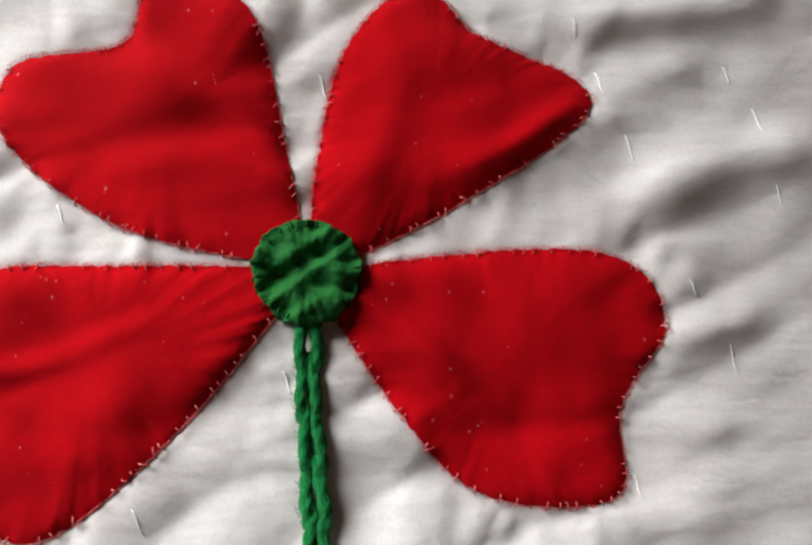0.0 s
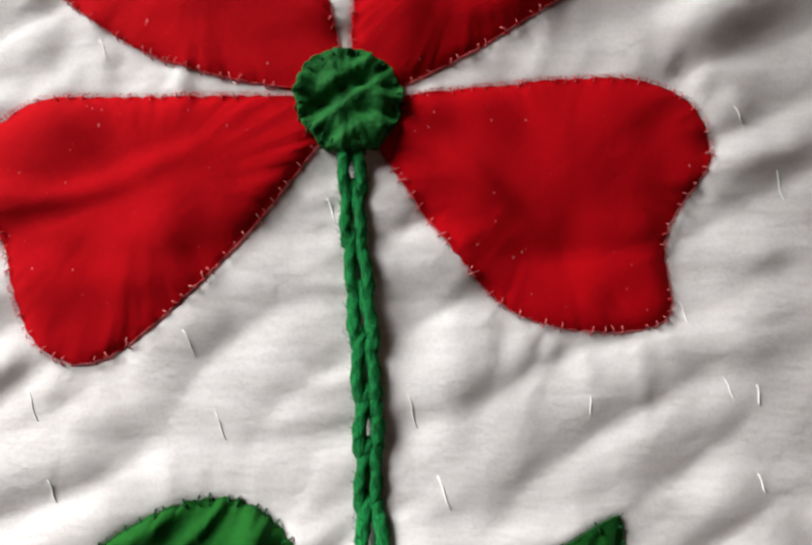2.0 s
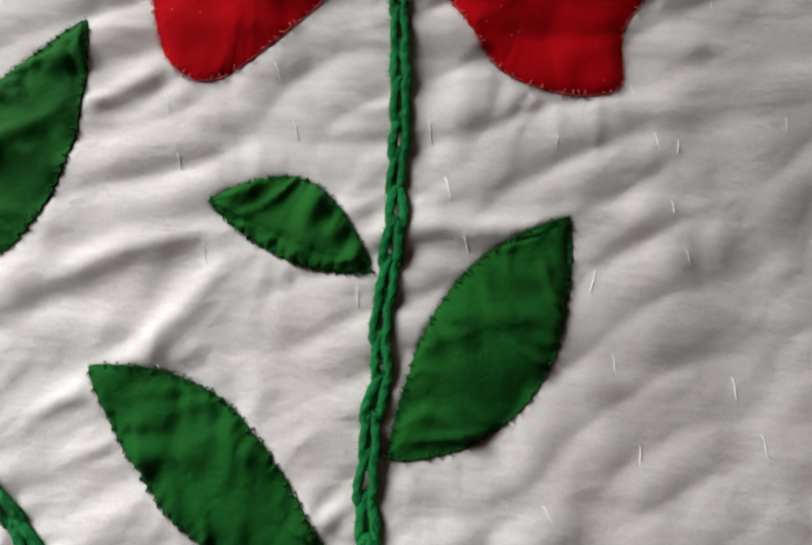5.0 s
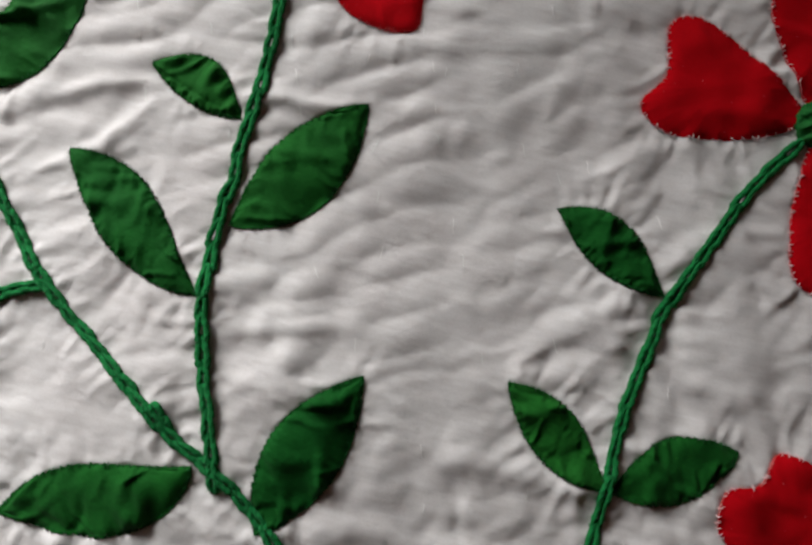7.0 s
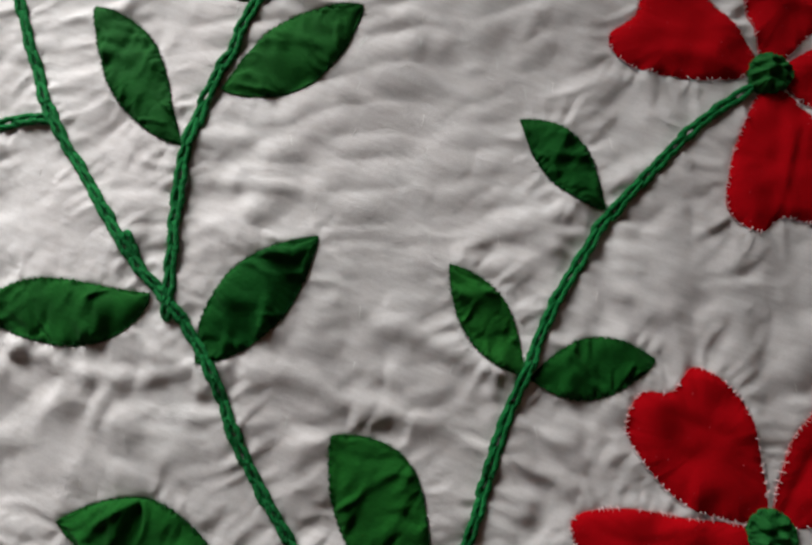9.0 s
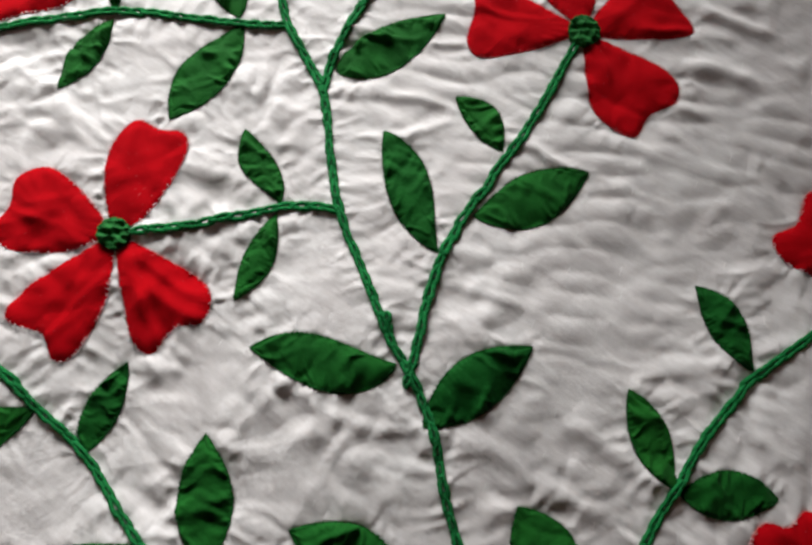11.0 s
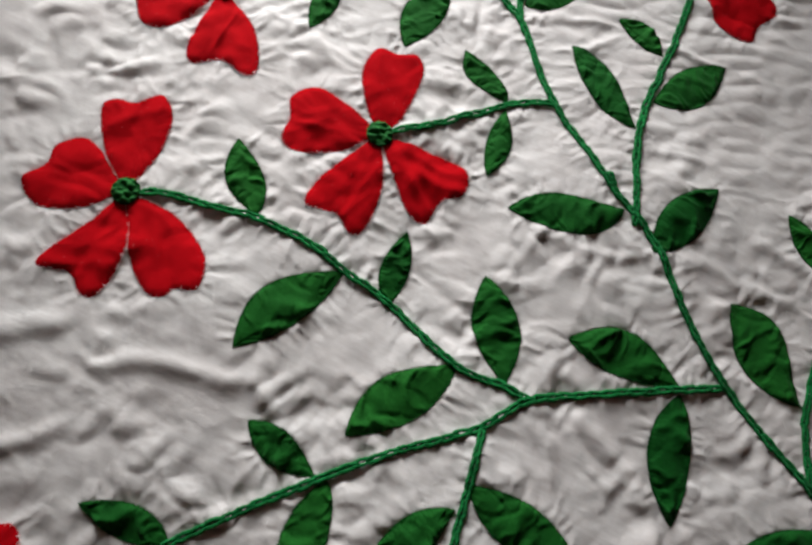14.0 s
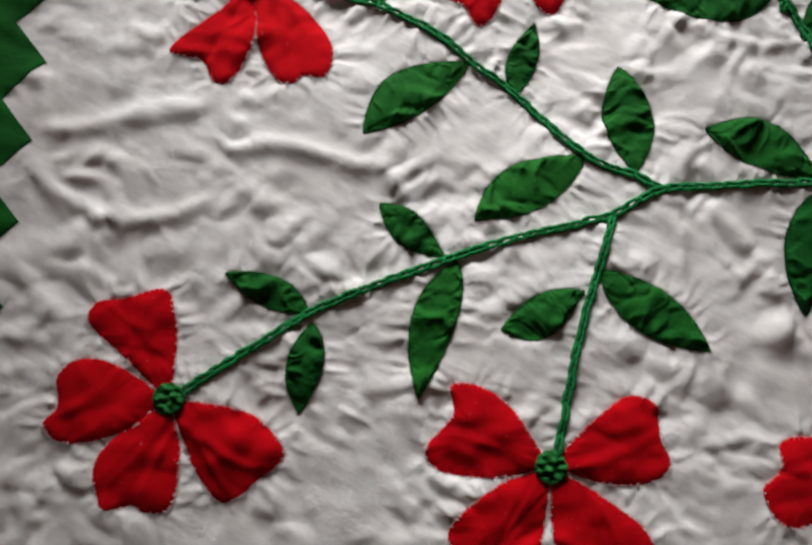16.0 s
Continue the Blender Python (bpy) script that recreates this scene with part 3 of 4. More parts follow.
def inside(outline):
    """The part of the plan within an outline: its slices of the grid, and how far inside each node lies (0 to 1)."""
    i0, j0 = ((outline.min(0) - (X0, Y0)) / CELL).astype(int) - 1
    i1, j1 = ((outline.max(0) - (X0, Y0)) / CELL).astype(int) + 2
    i0, j0, i1, j1 = max(i0, 0), max(j0, 0), min(i1, NX), min(j1, NY)
    x, y = XX[j0:j1, i0:i1], YY[j0:j1, i0:i1]
    odd, far = np.zeros(x.shape, bool), np.full(x.shape, 1.0)
    for (ax, ay), (bx, by) in zip(outline, np.roll(outline, -1, 0)):
        cross = (ay > y) != (by > y)
        with np.errstate(divide="ignore", invalid="ignore"):
            odd ^= cross & (x < (bx - ax) * (y - ay) / (by - ay) + ax)
        far = np.minimum(far, (x - ax) ** 2 + (y - ay) ** 2)
    return (slice(j0, j1), slice(i0, i1)), odd * np.clip(np.sqrt(far) / 0.006, 0, 1)


# under a patch the cloth is pressed down a little, and the patch itself follows only its larger waves
SOFT = np.fft.irfft2(np.fft.rfft2(HEIGHT) * np.exp(-(FX ** 2 + FY ** 2) * 0.016 ** 2 * 2.0), (NY, NX))
PRESSED = np.zeros(HEIGHT.shape)
for o in OUTLINES + LEAF_OUTLINES:
    where, share = inside(o)
    PRESSED[where] = np.maximum(PRESSED[where], share)


def cloth_z(x, y, field=None):
    """The cloth's height at places given in metres."""
    h = HEIGHT if field is None else field
    fx = np.clip((np.asarray(x) - X0) / CELL, 0, NX - 1.001)
    fy = np.clip((np.asarray(y) - Y0) / CELL, 0, NY - 1.001)
    i, j = fx.astype(int), fy.astype(int)
    a, b = fx - i, fy - j
    return (h[j, i] * (1 - a) + h[j, i + 1] * a) * (1 - b) + (h[j + 1, i] * (1 - a) + h[j + 1, i + 1] * a) * b


# ---- the unseen room, added to bounce light, and the bed under the cloth ----
FLOOR = -0.55
tagged(box("floor", -1.25, 2.1, -2.6, 1.7, FLOOR - 0.1, FLOOR, BOARDS), "unseen bare floor added to close the room under the bed", "floor", kind="structure")
tagged(box("ceiling", -1.25, 2.1, -2.6, 1.7, 2.1, 2.2, BOUNCE_PLASTER), "unseen plain ceiling added to close the room and bounce light", "ceiling", kind="structure")
tagged(box("wall_east", 2.1, 2.2, -2.6, 1.7, FLOOR, 2.1, BOUNCE_PLASTER), "unseen plain wall added to close the room and bounce light", "wall", kind="structure")
tagged(box("wall_north", -1.25, 2.1, 1.7, 1.8, FLOOR, 2.1, BOUNCE_PLASTER), "unseen plain wall added to close the room and bounce light", "wall", kind="structure")
tagged(box("wall_south", -1.25, 2.1, -2.7, -2.6, FLOOR, 2.1, BOUNCE_PLASTER), "unseen plain wall added to close the room and bounce light", "wall", kind="structure")
west = tagged(new("wall_west"), "unseen plain wall with a window opening, added to close the room", "wall", kind="structure")
for y0, y1, z0, z1 in ((-2.6, 0.22, FLOOR, 2.1), (1.28, 1.7, FLOOR, 2.1), (0.22, 1.28, FLOOR, 0.2), (0.22, 1.28, 1.15, 2.1)):
    under(box("wall_piece", -1.37, -1.25, y0, y1, z0, z1, BOUNCE_PLASTER), west)
bed = tagged(new("bed"), "low bed with a plain mattress under the bedspread", "bed")
under(box("mattress", X0 + 0.02, X1 - 0.02, Y0 + 0.02, Y1 - 0.02, -0.25, -0.016, TICKING, 0.0), bed)
under(box("bed_base", X0 + 0.03, X1 - 0.03, Y0 + 0.03, Y1 - 0.03, FLOOR, -0.25, TICKING), bed)

# ---- the bedspread ----
me = bpy.data.meshes.new("bedspread")
co = np.column_stack([XX.ravel(), YY.ravel(), (HEIGHT - 0.0055 * PRESSED).ravel()]).astype(np.float32)
idx = np.arange(NX * NY).reshape(NY, NX)
quads = np.stack([idx[:-1, :-1], idx[:-1, 1:], idx[1:, 1:], idx[1:, :-1]], -1).reshape(-1, 4).astype(np.int32)
me.vertices.add(len(co))
me.vertices.foreach_set("co", co.ravel())
me.loops.add(quads.size)
me.loops.foreach_set("vertex_index", quads.ravel())
me.polygons.add(len(quads))
me.polygons.foreach_set("loop_start", np.arange(0, quads.size, 4, dtype=np.int32))
me.polygons.foreach_set("use_smooth", np.ones(len(quads), bool))
me.update(calc_edges=True)
me.materials.append(COTTON)
bedspread = tagged(new("bedspread", me), "wrinkled white cotton bedspread puckered along the sewn lines", "bedspread", kind="structure")


# ---- sewn-on patches ----
RINGS = np.array([0, .06, .12, .18, .24, .30, .36, .42, .48, .54, .60, .66, .72, .775, .82, .86, .89, .92, .945, .965, .985, 1.0, 1.0])


def patch(name, outline, material, seed, puff, ripple, ruff, crisp=0.0, pin=None):
    """A cloth patch with a turned-under edge, draped over the bedspread. The outline is in metres."""
    rng = np.random.default_rng(seed)
    n = len(outline)
    mid = outline.mean(0)
    tangent = np.roll(outline, -1, 0) - np.roll(outline, 1, 0)
    normal = np.column_stack([tangent[:, 1], -tangent[:, 0]]) / (np.linalg.norm(tangent, axis=1)[:, None] + 1e-9)
    jitter = rng.standard_normal(n)
    jitter = 0.6 * jitter + 0.4 * np.roll(jitter, 1)
    bite = np.abs(np.sin(np.cumsum(np.linalg.norm(tangent, axis=1) / 2) * math.pi / 0.0052 + np.cumsum(jitter) * 0.15))
    outward = 1 if ((outline - mid) * normal).sum() > 0 else -1
    rim = outline + outward * normal * (0.6 * jitter * ruff + 2.4 * ruff * (bite ** 0.6 - 0.75))[:, None]
    size = np.linalg.norm(outline - mid, axis=1)
    phase, count = rng.uniform(0, 6.28, 6), rng.integers(9, 24, 6)
    a = np.linspace(0, 2 * math.pi, n, endpoint=False)
    wave = sum(np.sin(c * a + p) for c, p in zip(count, phase)) / 2.2
    wave2 = np.sin(37 * a + phase[0]) * np.sin(9 * a + phase[1])
    # pulls: narrow crests that run in from the edge
    pulls = np.zeros(n)
    reach = np.full(n, 0.01)
    if crisp:
        at = 0.0
        while at < n:
            gap = np.abs((np.arange(n) - at + n / 2) % n - n / 2)
            pulls += rng.uniform(-1.0, 1.0) * np.exp(-(gap / rng.uniform(0.7, 2.0)) ** 2)
            at += rng.uniform(1.5, 4.5)
        reach = np.interp(np.arange(n), np.linspace(0, n, 13), rng.uniform(0.004, 0.017, 13))
    verts = []
    for k, r in enumerate(RINGS):
        p = mid + (rim - mid) * r
        inner = size * (1 - r)
        floor_z = cloth_z(p[:, 0], p[:, 1])
        keep = np.exp(-inner / 0.005)
        raised = 1 - np.exp(-inner / 0.0060)
        gather = wave * np.exp(-inner / 0.016) + 0.7 * wave2 * np.exp(-inner / 0.007)
        z = floor_z * keep + cloth_z(p[:, 0], p[:, 1], SOFT) * (1 - keep) + 0.0006 + puff * raised + ripple * gather * raised * r ** 2 + crisp * pulls * np.exp(-inner / reach) * raised * r ** 1.5
        if pin is not None:
            z = z - puff * raised * np.exp(-((p - pin) ** 2).sum(1) / 0.024 ** 2)
        if k == len(RINGS) - 1:
            z = floor_z - 0.0008
        verts.append(np.column_stack([p, z]))
    verts = np.concatenate(verts)
    faces = [(k * n + j, (k + 1) * n + j, (k + 1) * n + (j + 1) % n, k * n + (j + 1) % n) for k in range(1, len(RINGS) - 1) for j in range(n)]
    faces += [(0, n + j, n + (j + 1) % n) for j in range(n)]
    # wrinkles of its own
    t = rng.uniform(0, math.pi)
    fade = np.repeat(1 - RINGS ** 8, n)
    for wave_length in (0.052, 0.034, 0.024, 0.016):
        t += rng.uniform(0.3, 0.9)
        c, s = math.cos(t), math.sin(t)
        q = (verts[:, 0] * c + verts[:, 1] * s) * 6.28 / wave_length + rng.uniform(0, 6)
        q += 1.8 * np.sin((-verts[:, 0] * s + verts[:, 1] * c) * rng.uniform(40, 90) + rng.uniform(0, 6))
        verts[:, 2] += ripple * (wave_length / 0.026) ** 1.5 * (0.5 * np.sin(q) + 0.4 * np.abs(np.sin(q / 2))) * fade
    if pin is not None:
        axis = math.atan2(mid[1] - pin[1], mid[0] - pin[0])
        for _ in range(5):
            t = axis + rng.normal(0, 0.45)
            q = -(verts[:, 0] - mid[0]) * math.sin(t) + (verts[:, 1] - mid[1]) * math.cos(t) - rng.uniform(-0.024, 0.024)
            q += 0.004 * np.sin((verts[:, 0] - mid[0]) * rng.uniform(40, 80))
            along_it = (verts[:, 0] - mid[0]) * math.cos(t) + (verts[:, 1] - mid[1]) * math.sin(t) - rng.uniform(-0.03, 0.03)
            verts[:, 2] += rng.uniform(0.0008, 0.0021) * rng.choice((-0.7, 1)) * np.exp(-(q / rng.uniform(0.004, 0.008)) ** 2 - (along_it / 0.035) ** 2) * fade
    used = [0] + list(range(n, len(verts)))
    back = {v: i for i, v in enumerate(used)}
    faces = [tuple(back[v] for v in f) for f in faces]
    return mesh_object(name, verts[used].tolist(), faces, material)


def leaf_blade(number, seed):
    """A leaf with its edges sewn down: a puffed blade with pulls that run in from both edges."""
    bx, by, tx, ty, s1, w1, s2, w2 = LEAVES[number]
    rng = np.random.default_rng(seed)
    b, t = np.array((bx, by)) * MM, np.array((tx, ty)) * MM
    long = np.linalg.norm(t - b)
    ax = (t - b) / long
    nn = np.array((-ax[1], ax[0]))
    rows, cols = 100, 27
    s = np.linspace(0, 1, rows)
    u = np.sin(np.linspace(-math.pi / 2, math.pi / 2, cols))

    def edge(at, w):
        k = math.log(0.5) / math.log(min(max(at, 0.36), 0.64))
        run = s * long * 1000
        rough = 0.00022 * rng.standard_normal(rows) + 0.0015 * (np.abs(np.sin(run * math.pi / 4.6 + rng.uniform(0, 3) + np.cumsum(rng.standard_normal(rows)) * 0.08)) ** 0.6 - 0.75)
        return w * MM * np.sin(math.pi * s ** k) ** 0.86 + rough * np.sin(math.pi * s) ** 0.5

    up, down = edge(s1, w1), edge(s2, w2)
    v = np.where(u > 0, up[:, None] * u, down[:, None] * u)
    inner = np.where(u > 0, up[:, None] * (1 - u), down[:, None] * (1 + u))
    inner = np.minimum(inner, 0.6 * long * np.minimum(s, 1 - s)[:, None] + 0.0)
    p = b + s[:, None, None] * long * ax + v[:, :, None] * nn
    folds = np.zeros((rows, cols))
    for k in range(46):
        side = rng.choice((-1, 1))
        wide = rng.uniform(0.0016, 0.0042) if k < 36 else rng.uniform(0.004, 0.009)
        high = rng.uniform(-1, 1) * 0.0034 if k < 36 else rng.uniform(-0.35, 1) * 0.0064
        deep = rng.uniform(0.5, 1.4) if k < 36 else rng.uniform(0.8, 2.2)
        off = 1 - side * u[None, :]
        at = rng.uniform(0.03, 0.97) + off * rng.normal(0.04, 0.09) + 0.02 * np.sin(off * 5 + k)
        folds += high * np.exp(-((s[:, None] - at) * long / wide) ** 2) * np.clip(1 - off / deep, 0, 1) ** 0.8
    keep = np.exp(-inner / 0.005)
    flat = cloth_z(p[..., 0], p[..., 1])
    z = flat * keep + cloth_z(p[..., 0], p[..., 1], SOFT) * (1 - keep) + 0.0006
    z += 0.0026 * (1 - np.exp(-inner / 0.006)) + folds * (1 - np.exp(-inner / 0.0025))
    z = np.maximum(z, flat + 0.0009)
    verts = np.concatenate([p, z[..., None]], -1).reshape(-1, 3)
    faces = [(i * cols + j, i * cols + j + 1, (i + 1) * cols + j + 1, (i + 1) * cols + j) for i in range(rows - 1) for j in range(cols - 1)]
    faces = [f[::-1] for f in faces]
    # the turned-under rim
    rim = [i * cols for i in range(rows)] + [i * cols + cols - 1 for i in range(rows - 1, -1, -1)]
    low = verts[rim] - (0, 0, 0.0022)
    count = len(verts)
    verts = np.concatenate([verts, low])
    faces += [(rim[k], rim[(k + 1) % len(rim)], count + (k + 1) % len(rim), count + k) for k in range(len(rim))]
    return mesh_object("blade", verts.tolist(), faces, GREEN)


def edge_stitches(name, outline, material, seed, step, length, thick, share=1.0, out=0.22, fuzz=0.0030):
    """Small whip stitches over a patch's edge, and loose fibres between them."""
    rng = np.random.default_rng(seed)
    heap = Heap()
    closed = np.concatenate([outline, outline[:1]])
    s = np.r_[0, np.cumsum(np.linalg.norm(np.diff(closed, axis=0), axis=1))]
    tangent = np.roll(outline, -1, 0) - np.roll(outline, 1, 0)
    normal = np.column_stack([tangent[:, 1], -tangent[:, 0]]) / (np.linalg.norm(tangent, axis=1)[:, None] + 1e-9)
    if np.cross(tangent[0], outline[0] - outline.mean(0)) > 0:
        normal = -normal
    for q in np.arange(0, s[-1], step):
        q += rng.uniform(-0.3, 0.3) * step
        if rng.random() > share:
            continue
        i = int(np.searchsorted(s, q % s[-1]) - 1) % len(outline)
        p, nn = outline[i], normal[i]
        out_way = nn if (p - outline.mean(0)) @ nn > 0 else -nn
        lean = np.array((-out_way[1], out_way[0])) * rng.uniform(-0.5, 0.7)
        long = length * rng.uniform(0.6, 1.2)
        t = np.linspace(-0.75, out, 5)
        xy = p + t[:, None] * long * (out_way + lean)
        z = cloth_z(xy[:, 0], xy[:, 1]) + np.array((0.0013, 0.0020, 0.0019, 0.0012, -0.0002))
        heap.put(*tube(np.column_stack([xy, z]), thick * rng.uniform(0.8, 1.2), 4))
    for _ in range(int(s[-1] / fuzz)):
        i = rng.integers(len(outline))
        p, nn = outline[i], normal[i]
        out_way = nn if (p - outline.mean(0)) @ nn > 0 else -nn
        d = out_way * rng.uniform(0.0002, 0.0013) + np.array((-out_way[1], out_way[0])) * rng.uniform(-0.002, 0.002)
        t = np.linspace(-0.3, 1, 4)
        xy = p + t[:, None] * d
        z = cloth_z(xy[:, 0], xy[:, 1]) + 0.0012 + 0.0006 * np.sin(t * 3)
        heap.put(*tube(np.column_stack([xy, z]), thick * 0.35, 3, False))
    return heap.object(name, material)


def build_flower(number, x, y, r, petals, first):
    x, y, r = x * MM, y * MM, r * MM
    top = empty("applique_flower", x, y, float(cloth_z(x, y)))
    tagged(top, "red heart-petalled cotton flower with green centre sewn on bedspread", "flower", "flowers on the bedspread")
    for k in range(len(petals)):
        o = OUTLINES[first + k]
        ob = under(patch("petal", o, RED, number * 10 + k, 0.0026, 0.00042, 0.00026 if number == 0 else 0.00030, 0.00015, (x, y)), top)
        if number == 0:
            sewing = edge_stitches("edge_stitching", o, RED_THREAD, number * 10 + k, 0.0034, 0.0022, 0.00020, 0.65, 0.5, 0.0006)
        else:
            sewing = edge_stitches("edge_stitching", o, PALE_THREAD, number * 10 + k, 0.0034, 0.0024, 0.00030, 0.6, 0.7, 0.0012)
        under(sewing, ob)
    # crumpled round centre, its rim caught down by stitches
    a = np.linspace(0, 2 * math.pi, 96, endpoint=False)
    rng = np.random.default_rng(number + 500)
    wobble = 1 + 0.02 * np.sin(3 * a + number) + 0.025 * np.sin(11 * a + number) + 0.012 * rng.standard_normal(96)
    o = np.column_stack([x + r * wobble * np.cos(a), y + r * wobble * np.sin(a)])
    rings = np.array([0, .1, .2, .3, .4, .5, .6, .68, .76, .83, .89, .94, .98, 1.0, 1.0])
    verts = []
    phase = rng.uniform(0, 6.28, 12)
    for k, f in enumerate(rings):
        p = (x, y) + (o - (x, y)) * f
        u, v = (p[:, 0] - x) / r, (p[:, 1] - y) / r
        crumple = sum(np.abs(np.sin((1.7 + 0.75 * i) * (u * math.cos(i * 1.1) + v * math.sin(i * 1.1)) + phase[i] + 1.5 * math.sin(i) * v)) * (-1) ** i for i in range(6)) / 1.1
        gather = np.sin(19 * a + phase[7]) * np.sin(8 * a + phase[8]) * f ** 3
        z = cloth_z(x, y) * (1 - f) + cloth_z(p[:, 0], p[:, 1]) * f + 0.0046 + 0.0016 * (1 - f ** 4) + 0.0021 * crumple * (1 - f ** 6) + 0.0010 * gather
        if k == len(rings) - 1:
            z = z - 0.004
        verts.append(np.column_stack([p, z]))
    n = 96
    verts = np.concatenate(verts)[n - 1:]
    faces = [(0, 1 + j, 1 + (j + 1) % n) for j in range(n)]
    faces += [(1 + k * n + j, 1 + (k + 1) * n + j, 1 + (k + 1) * n + (j + 1) % n, 1 + k * n + (j + 1) % n) for k in range(len(rings) - 2) for j in range(n)]
    centre = under(mesh_object("flower_center", verts.tolist(), faces, CENTRE), top)
    tagged(centre, "crumpled dark green round centre")
    heap = Heap()
    for q in np.arange(0, 2 * math.pi, 0.27):
        q += rng.uniform(-0.05, 0.05)
        t = np.linspace(0.84, 1.04, 6)
        bend = q + rng.uniform(-0.12, 0.12) * (t - 0.8) / 0.25
        xy = np.column_stack([x + r * t * np.cos(bend), y + r * t * np.sin(bend)])
        z = cloth_z(xy[:, 0], xy[:, 1]) + np.array((0.0042, 0.0050, 0.0050, 0.0046, 0.0032, 0.0010))
        heap.put(*tube(np.column_stack([xy, z]), 0.0003, 5))
    under(heap.object("rim_stitching", GREEN_THREAD), centre)
    return top


first = 0
for number, (x, y, r, petals) in enumerate(FLOWERS):
    build_flower(number, x, y, r, petals, first)
    first += len(petals)

for number, o in enumerate(LEAF_OUTLINES):
    bx, by, tx, ty = (v * MM for v in LEAVES[number][:4])
    top = empty("applique_leaf", bx, by, float(cloth_z(bx, by)))
    long = math.hypot(tx - bx, ty - by)
    size = "long" if long > 0.115 else "small" if long < 0.09 else "middle-sized"
    tagged(top, f"{size} dark green cotton leaf with puckered edges sewn beside a stem", "leaf", "leaves on the bedspread")
    blade = under(leaf_blade(number, number + 200), top)
    under(edge_stitches("edge_stitching", o, GREEN_THREAD, number + 200, 0.0042, 0.0023, 0.00030, 0.9, 0.5), blade)


# ---- chain-stitched stems ----
LINK = 0.0150


def link_mesh(seed, half, yarn):
    """One link of yarn: a long loop, pinched where it leaves the last one, with loose fibres."""
    rng = np.random.default_rng(seed)
    t = np.linspace(0, 2 * math.pi, 49)
    u = (1 - np.cos(t)) / 2
    x = -0.0025 + u * (LINK + 0.0050)
    y = half * np.sin(t) * (0.50 + 0.62 * u) * (1 + 0.06 * rng.standard_normal())
    z = 0.0014 + 0.0010 * np.sin(math.pi * u) - 0.0015 * (u > 0.9) * (u - 0.9) / 0.1 + 0.00012 * rng.standard_normal(49)
    z[-1], y[-1] = z[0], y[0]
    heap = Heap()
    path = np.column_stack([x, y, z])
    thick = yarn * (1 + 0.07 * np.sin(t * 9 + seed))
    heap.put(*tube(path, thick, 14, False, 0.42, 0.0055))
    for _ in range(240):
        i = rng.integers(2, 47)
        a = rng.uniform(0, 2 * math.pi)
        d = np.array((rng.uniform(-0.6, 0.6), math.cos(a), abs(math.sin(a)) * 0.8))
        s = np.linspace(0.5, 1.0 + rng.uniform(0.1, 0.6), 4)[:, None]
        p = path[i] + d * s * 0.0019 + np.array((1, 0.4, 0)) * 0.0009 * (s - 0.5) ** 2 * rng.uniform(-2, 2)
        heap.put(*tube(p, 0.00008, 3, False))
    me = bpy.data.meshes.new("chain_stitch")
    me.from_pydata(np.concatenate(heap.v).tolist(), [], heap.f)
    me.materials.append(YARN)
    me.polygons.foreach_set("use_smooth", [True] * len(me.polygons))
    me.update()
    return me


# the first stem's loops are open, the others drawn tight
OPEN_LINKS = [link_mesh(k, 0.0031, 0.00178) for k in range(6)]
TIGHT_LINKS = [link_mesh(k + 6, 0.0030, 0.00176) for k in range(6)]
rng = np.random.default_rng(77)
for number, line in enumerate(STEM_LINES):
    links = TIGHT_LINKS if number else OPEN_LINKS
    s = np.r_[0, np.cumsum(np.linalg.norm(np.diff(line, axis=0), axis=1))]
    top = empty("embroidered_stem", line[0, 0], line[0, 1], float(cloth_z(*line[0])))
    tagged(top, "green yarn stem worked in thick chain stitch on the bedspread", "stem", "stems on the bedspread")
    count = max(2, round(s[-1] / LINK))
    step = s[-1] / count
    for k in range(count):
        q = np.array((k * step, min((k + 1) * step, s[-1])))
        px, py = np.interp(q, s, line[:, 0]), np.interp(q, s, line[:, 1])
        along = np.linspace(0, 1, 6)
        lx, ly = px[0] + along * (px[1] - px[0]), py[0] + along * (py[1] - py[0])
        ox, oy = -(py[1] - py[0]) / step * 0.003, (px[1] - px[0]) / step * 0.003
        bed_z = np.maximum.reduce([cloth_z(lx + c * ox, ly + c * oy) for c in (-1, 0, 1)])
        pz = cloth_z(px, py)
        pz = pz + max(0.0, float((bed_z - (pz[0] + along * (pz[1] - pz[0]))).max()) - 0.0006)
        ob = new("chain_stitch", links[rng.integers(6)])
        turn = math.atan2(py[1] - py[0], px[1] - px[0]) + rng.uniform(-0.07, 0.07)
        tilt = -math.atan2(pz[1] - pz[0], step)
        ob.matrix_world = Matrix.LocRotScale((px[0], py[0], pz[0]), Euler((rng.uniform(-0.15, 0.15), tilt, turn)), (step / LINK, rng.uniform(0.9, 1.1), rng.uniform(0.78, 0.9)))
        under(ob, top)

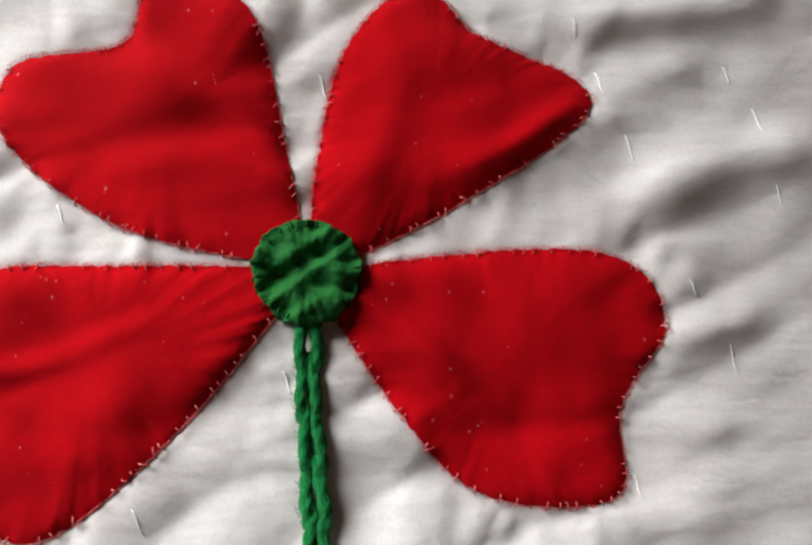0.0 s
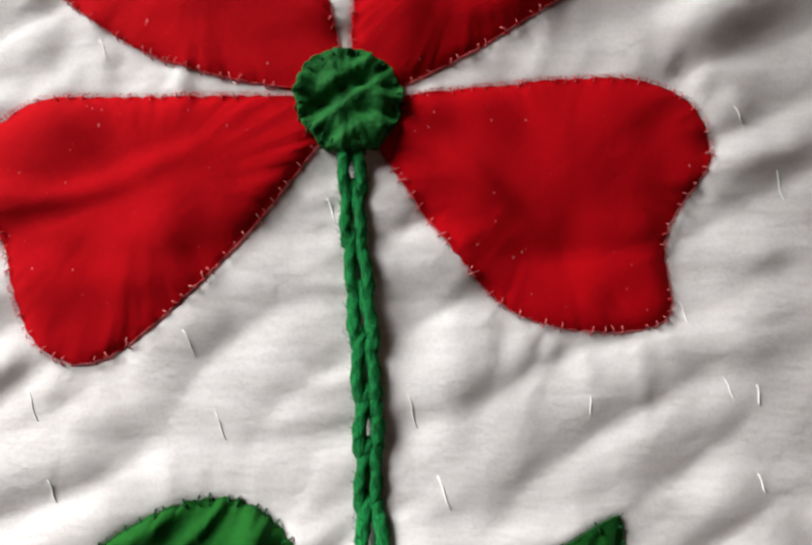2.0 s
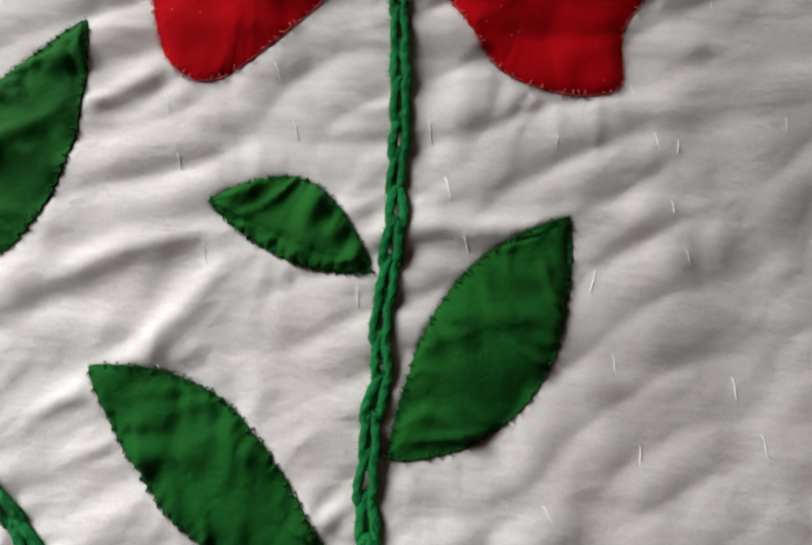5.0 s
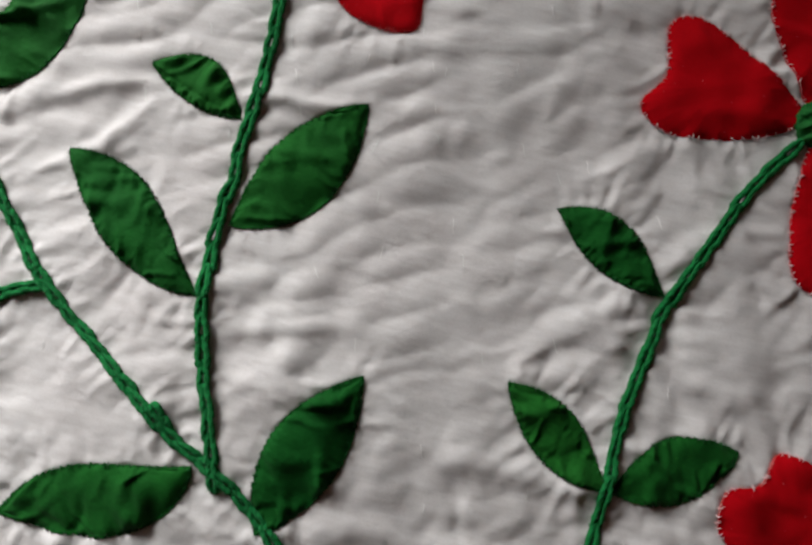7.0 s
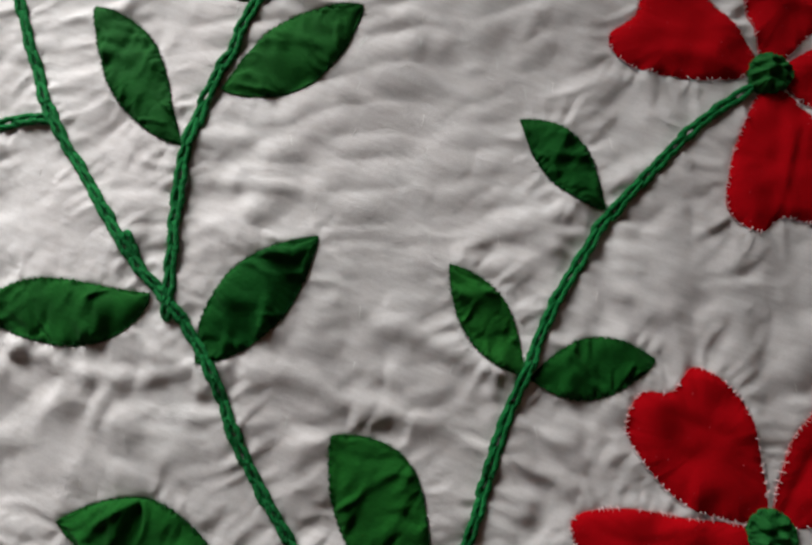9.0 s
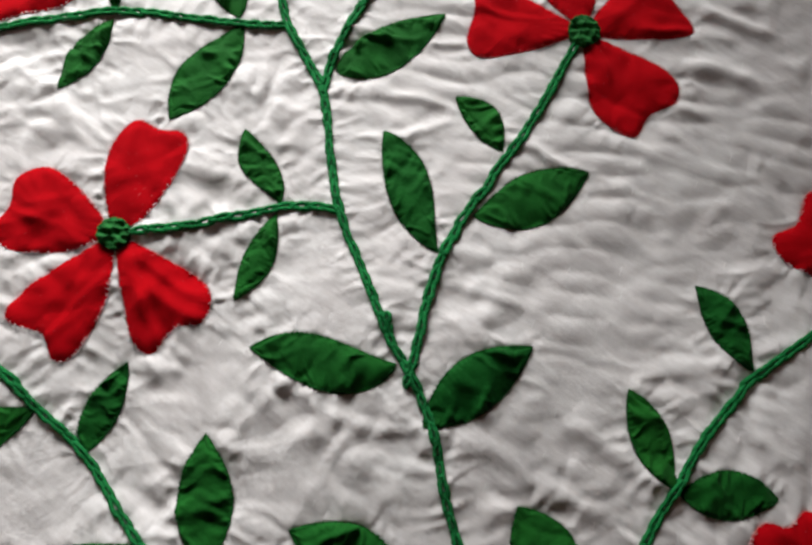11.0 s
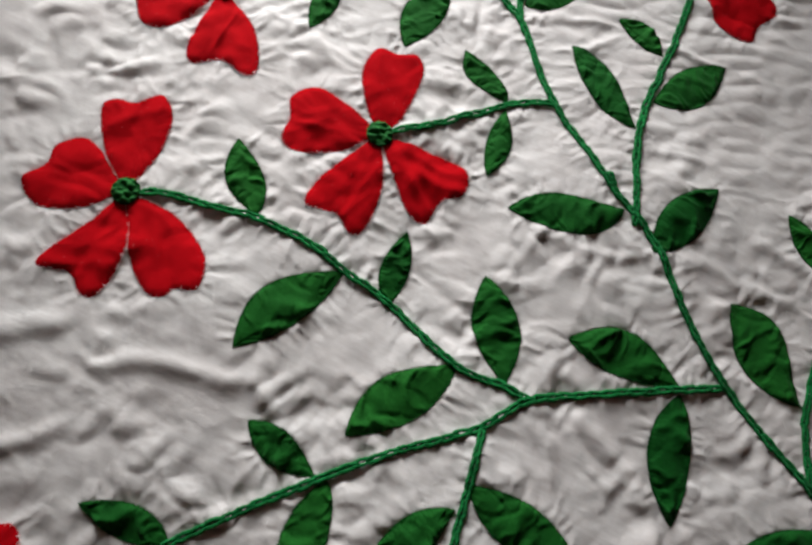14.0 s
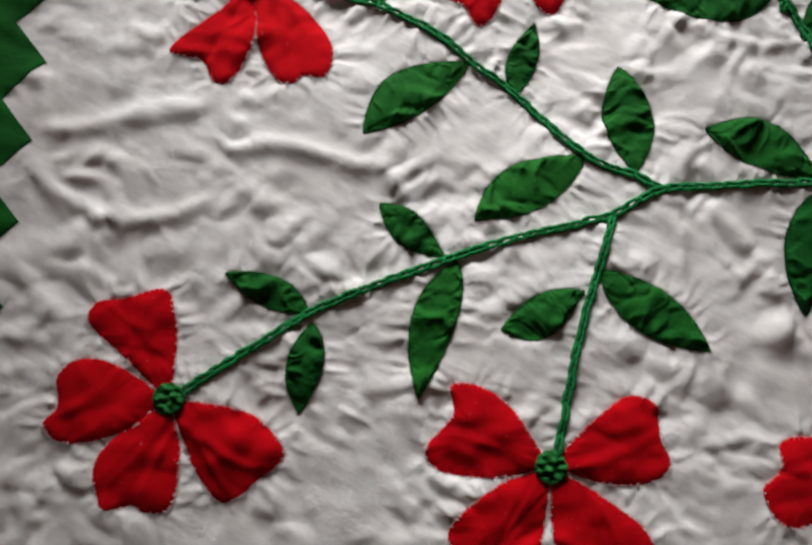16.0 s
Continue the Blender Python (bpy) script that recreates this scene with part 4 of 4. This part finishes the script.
# ---- loose basting stitches ----
rng = np.random.default_rng(9)
taken = np.concatenate(OUTLINES + LEAF_OUTLINES + STEM_LINES)
tries = 0
spots = list(BASTING)
while len(spots) < 190 and tries < 4000:
    tries += 1
    x, y = rng.uniform(-780, 470), rng.uniform(-1170, 190)
    if np.hypot(*(taken - (x * MM, y * MM)).T).min() > 0.016 and np.hypot(*(np.array(spots) - (x, y)).T).min() > 42:
        spots.append((x, y))
for k, (x, y) in enumerate(spots):
    x, y = x * MM, y * MM
    long, a = rng.uniform(0.006, 0.011), math.radians(rng.normal(110, 11))
    t = np.linspace(-0.5, 0.5, 7)
    xy = np.column_stack([x + long * t * math.cos(a) + 0.0004 * np.sin(t * 6), y + long * t * math.sin(a)])
    z = cloth_z(xy[:, 0], xy[:, 1]) + np.array((-0.0002, 0.00006, 0.00012, 0.00014, 0.00012, 0.00006, -0.0002))
    v, f = tube(np.column_stack([xy, z]), 0.00021 * rng.uniform(0.8, 1.2), 6)
    under(mesh_object("basting_stitch", v.tolist(), f, WHITE_THREAD), bedspread)

# ---- green sawtooth border along one side ----
tip, way = np.array((-0.6435, -0.7535)), np.array((0.385, -0.923))
left = np.array((-0.923, -0.385))
along = np.arange(-0.52, 0.60, 0.0043)
saw = np.abs(((along / 0.086) % 1.0 + 1.0) % 1.0 - 0.5) * 2
depth = 0.040 * (1 - saw)
across = np.array((0, 0, 0.0006, 0.0018, 0.004, 0.008, 0.014, 0.022, 0.032, 0.045, 0.06, 0.08, 0.10, 0.12))
verts = []
for k, c in enumerate(across):
    p = tip + along[:, None] * way + (depth + c)[:, None] * left
    z = cloth_z(p[:, 0], p[:, 1]) + 0.0007 + 0.001 * (1 - math.exp(-c / 0.003)) + 0.0007 * np.sin(along * 150 + 40 * c) * (1 - math.exp(-c / 0.003))
    if k == 0:
        z = z - 0.0016
    verts.append(np.column_stack([p, z]))
n = len(along)
verts = np.concatenate(verts)
faces = [(k * n + j, (k + 1) * n + j, (k + 1) * n + j + 1, k * n + j + 1) for k in range(len(across) - 1) for j in range(n - 1)]
border = tagged(mesh_object("sawtooth_border", verts.tolist(), faces, GREEN), "green cotton border strip with a sawtooth edge sewn on the bedspread", "border")
under(edge_stitches("edge_stitching", (tip + along[:, None] * way + depth[:, None] * left), GREEN_THREAD, 900, 0.0045, 0.0022, 0.00022), border)
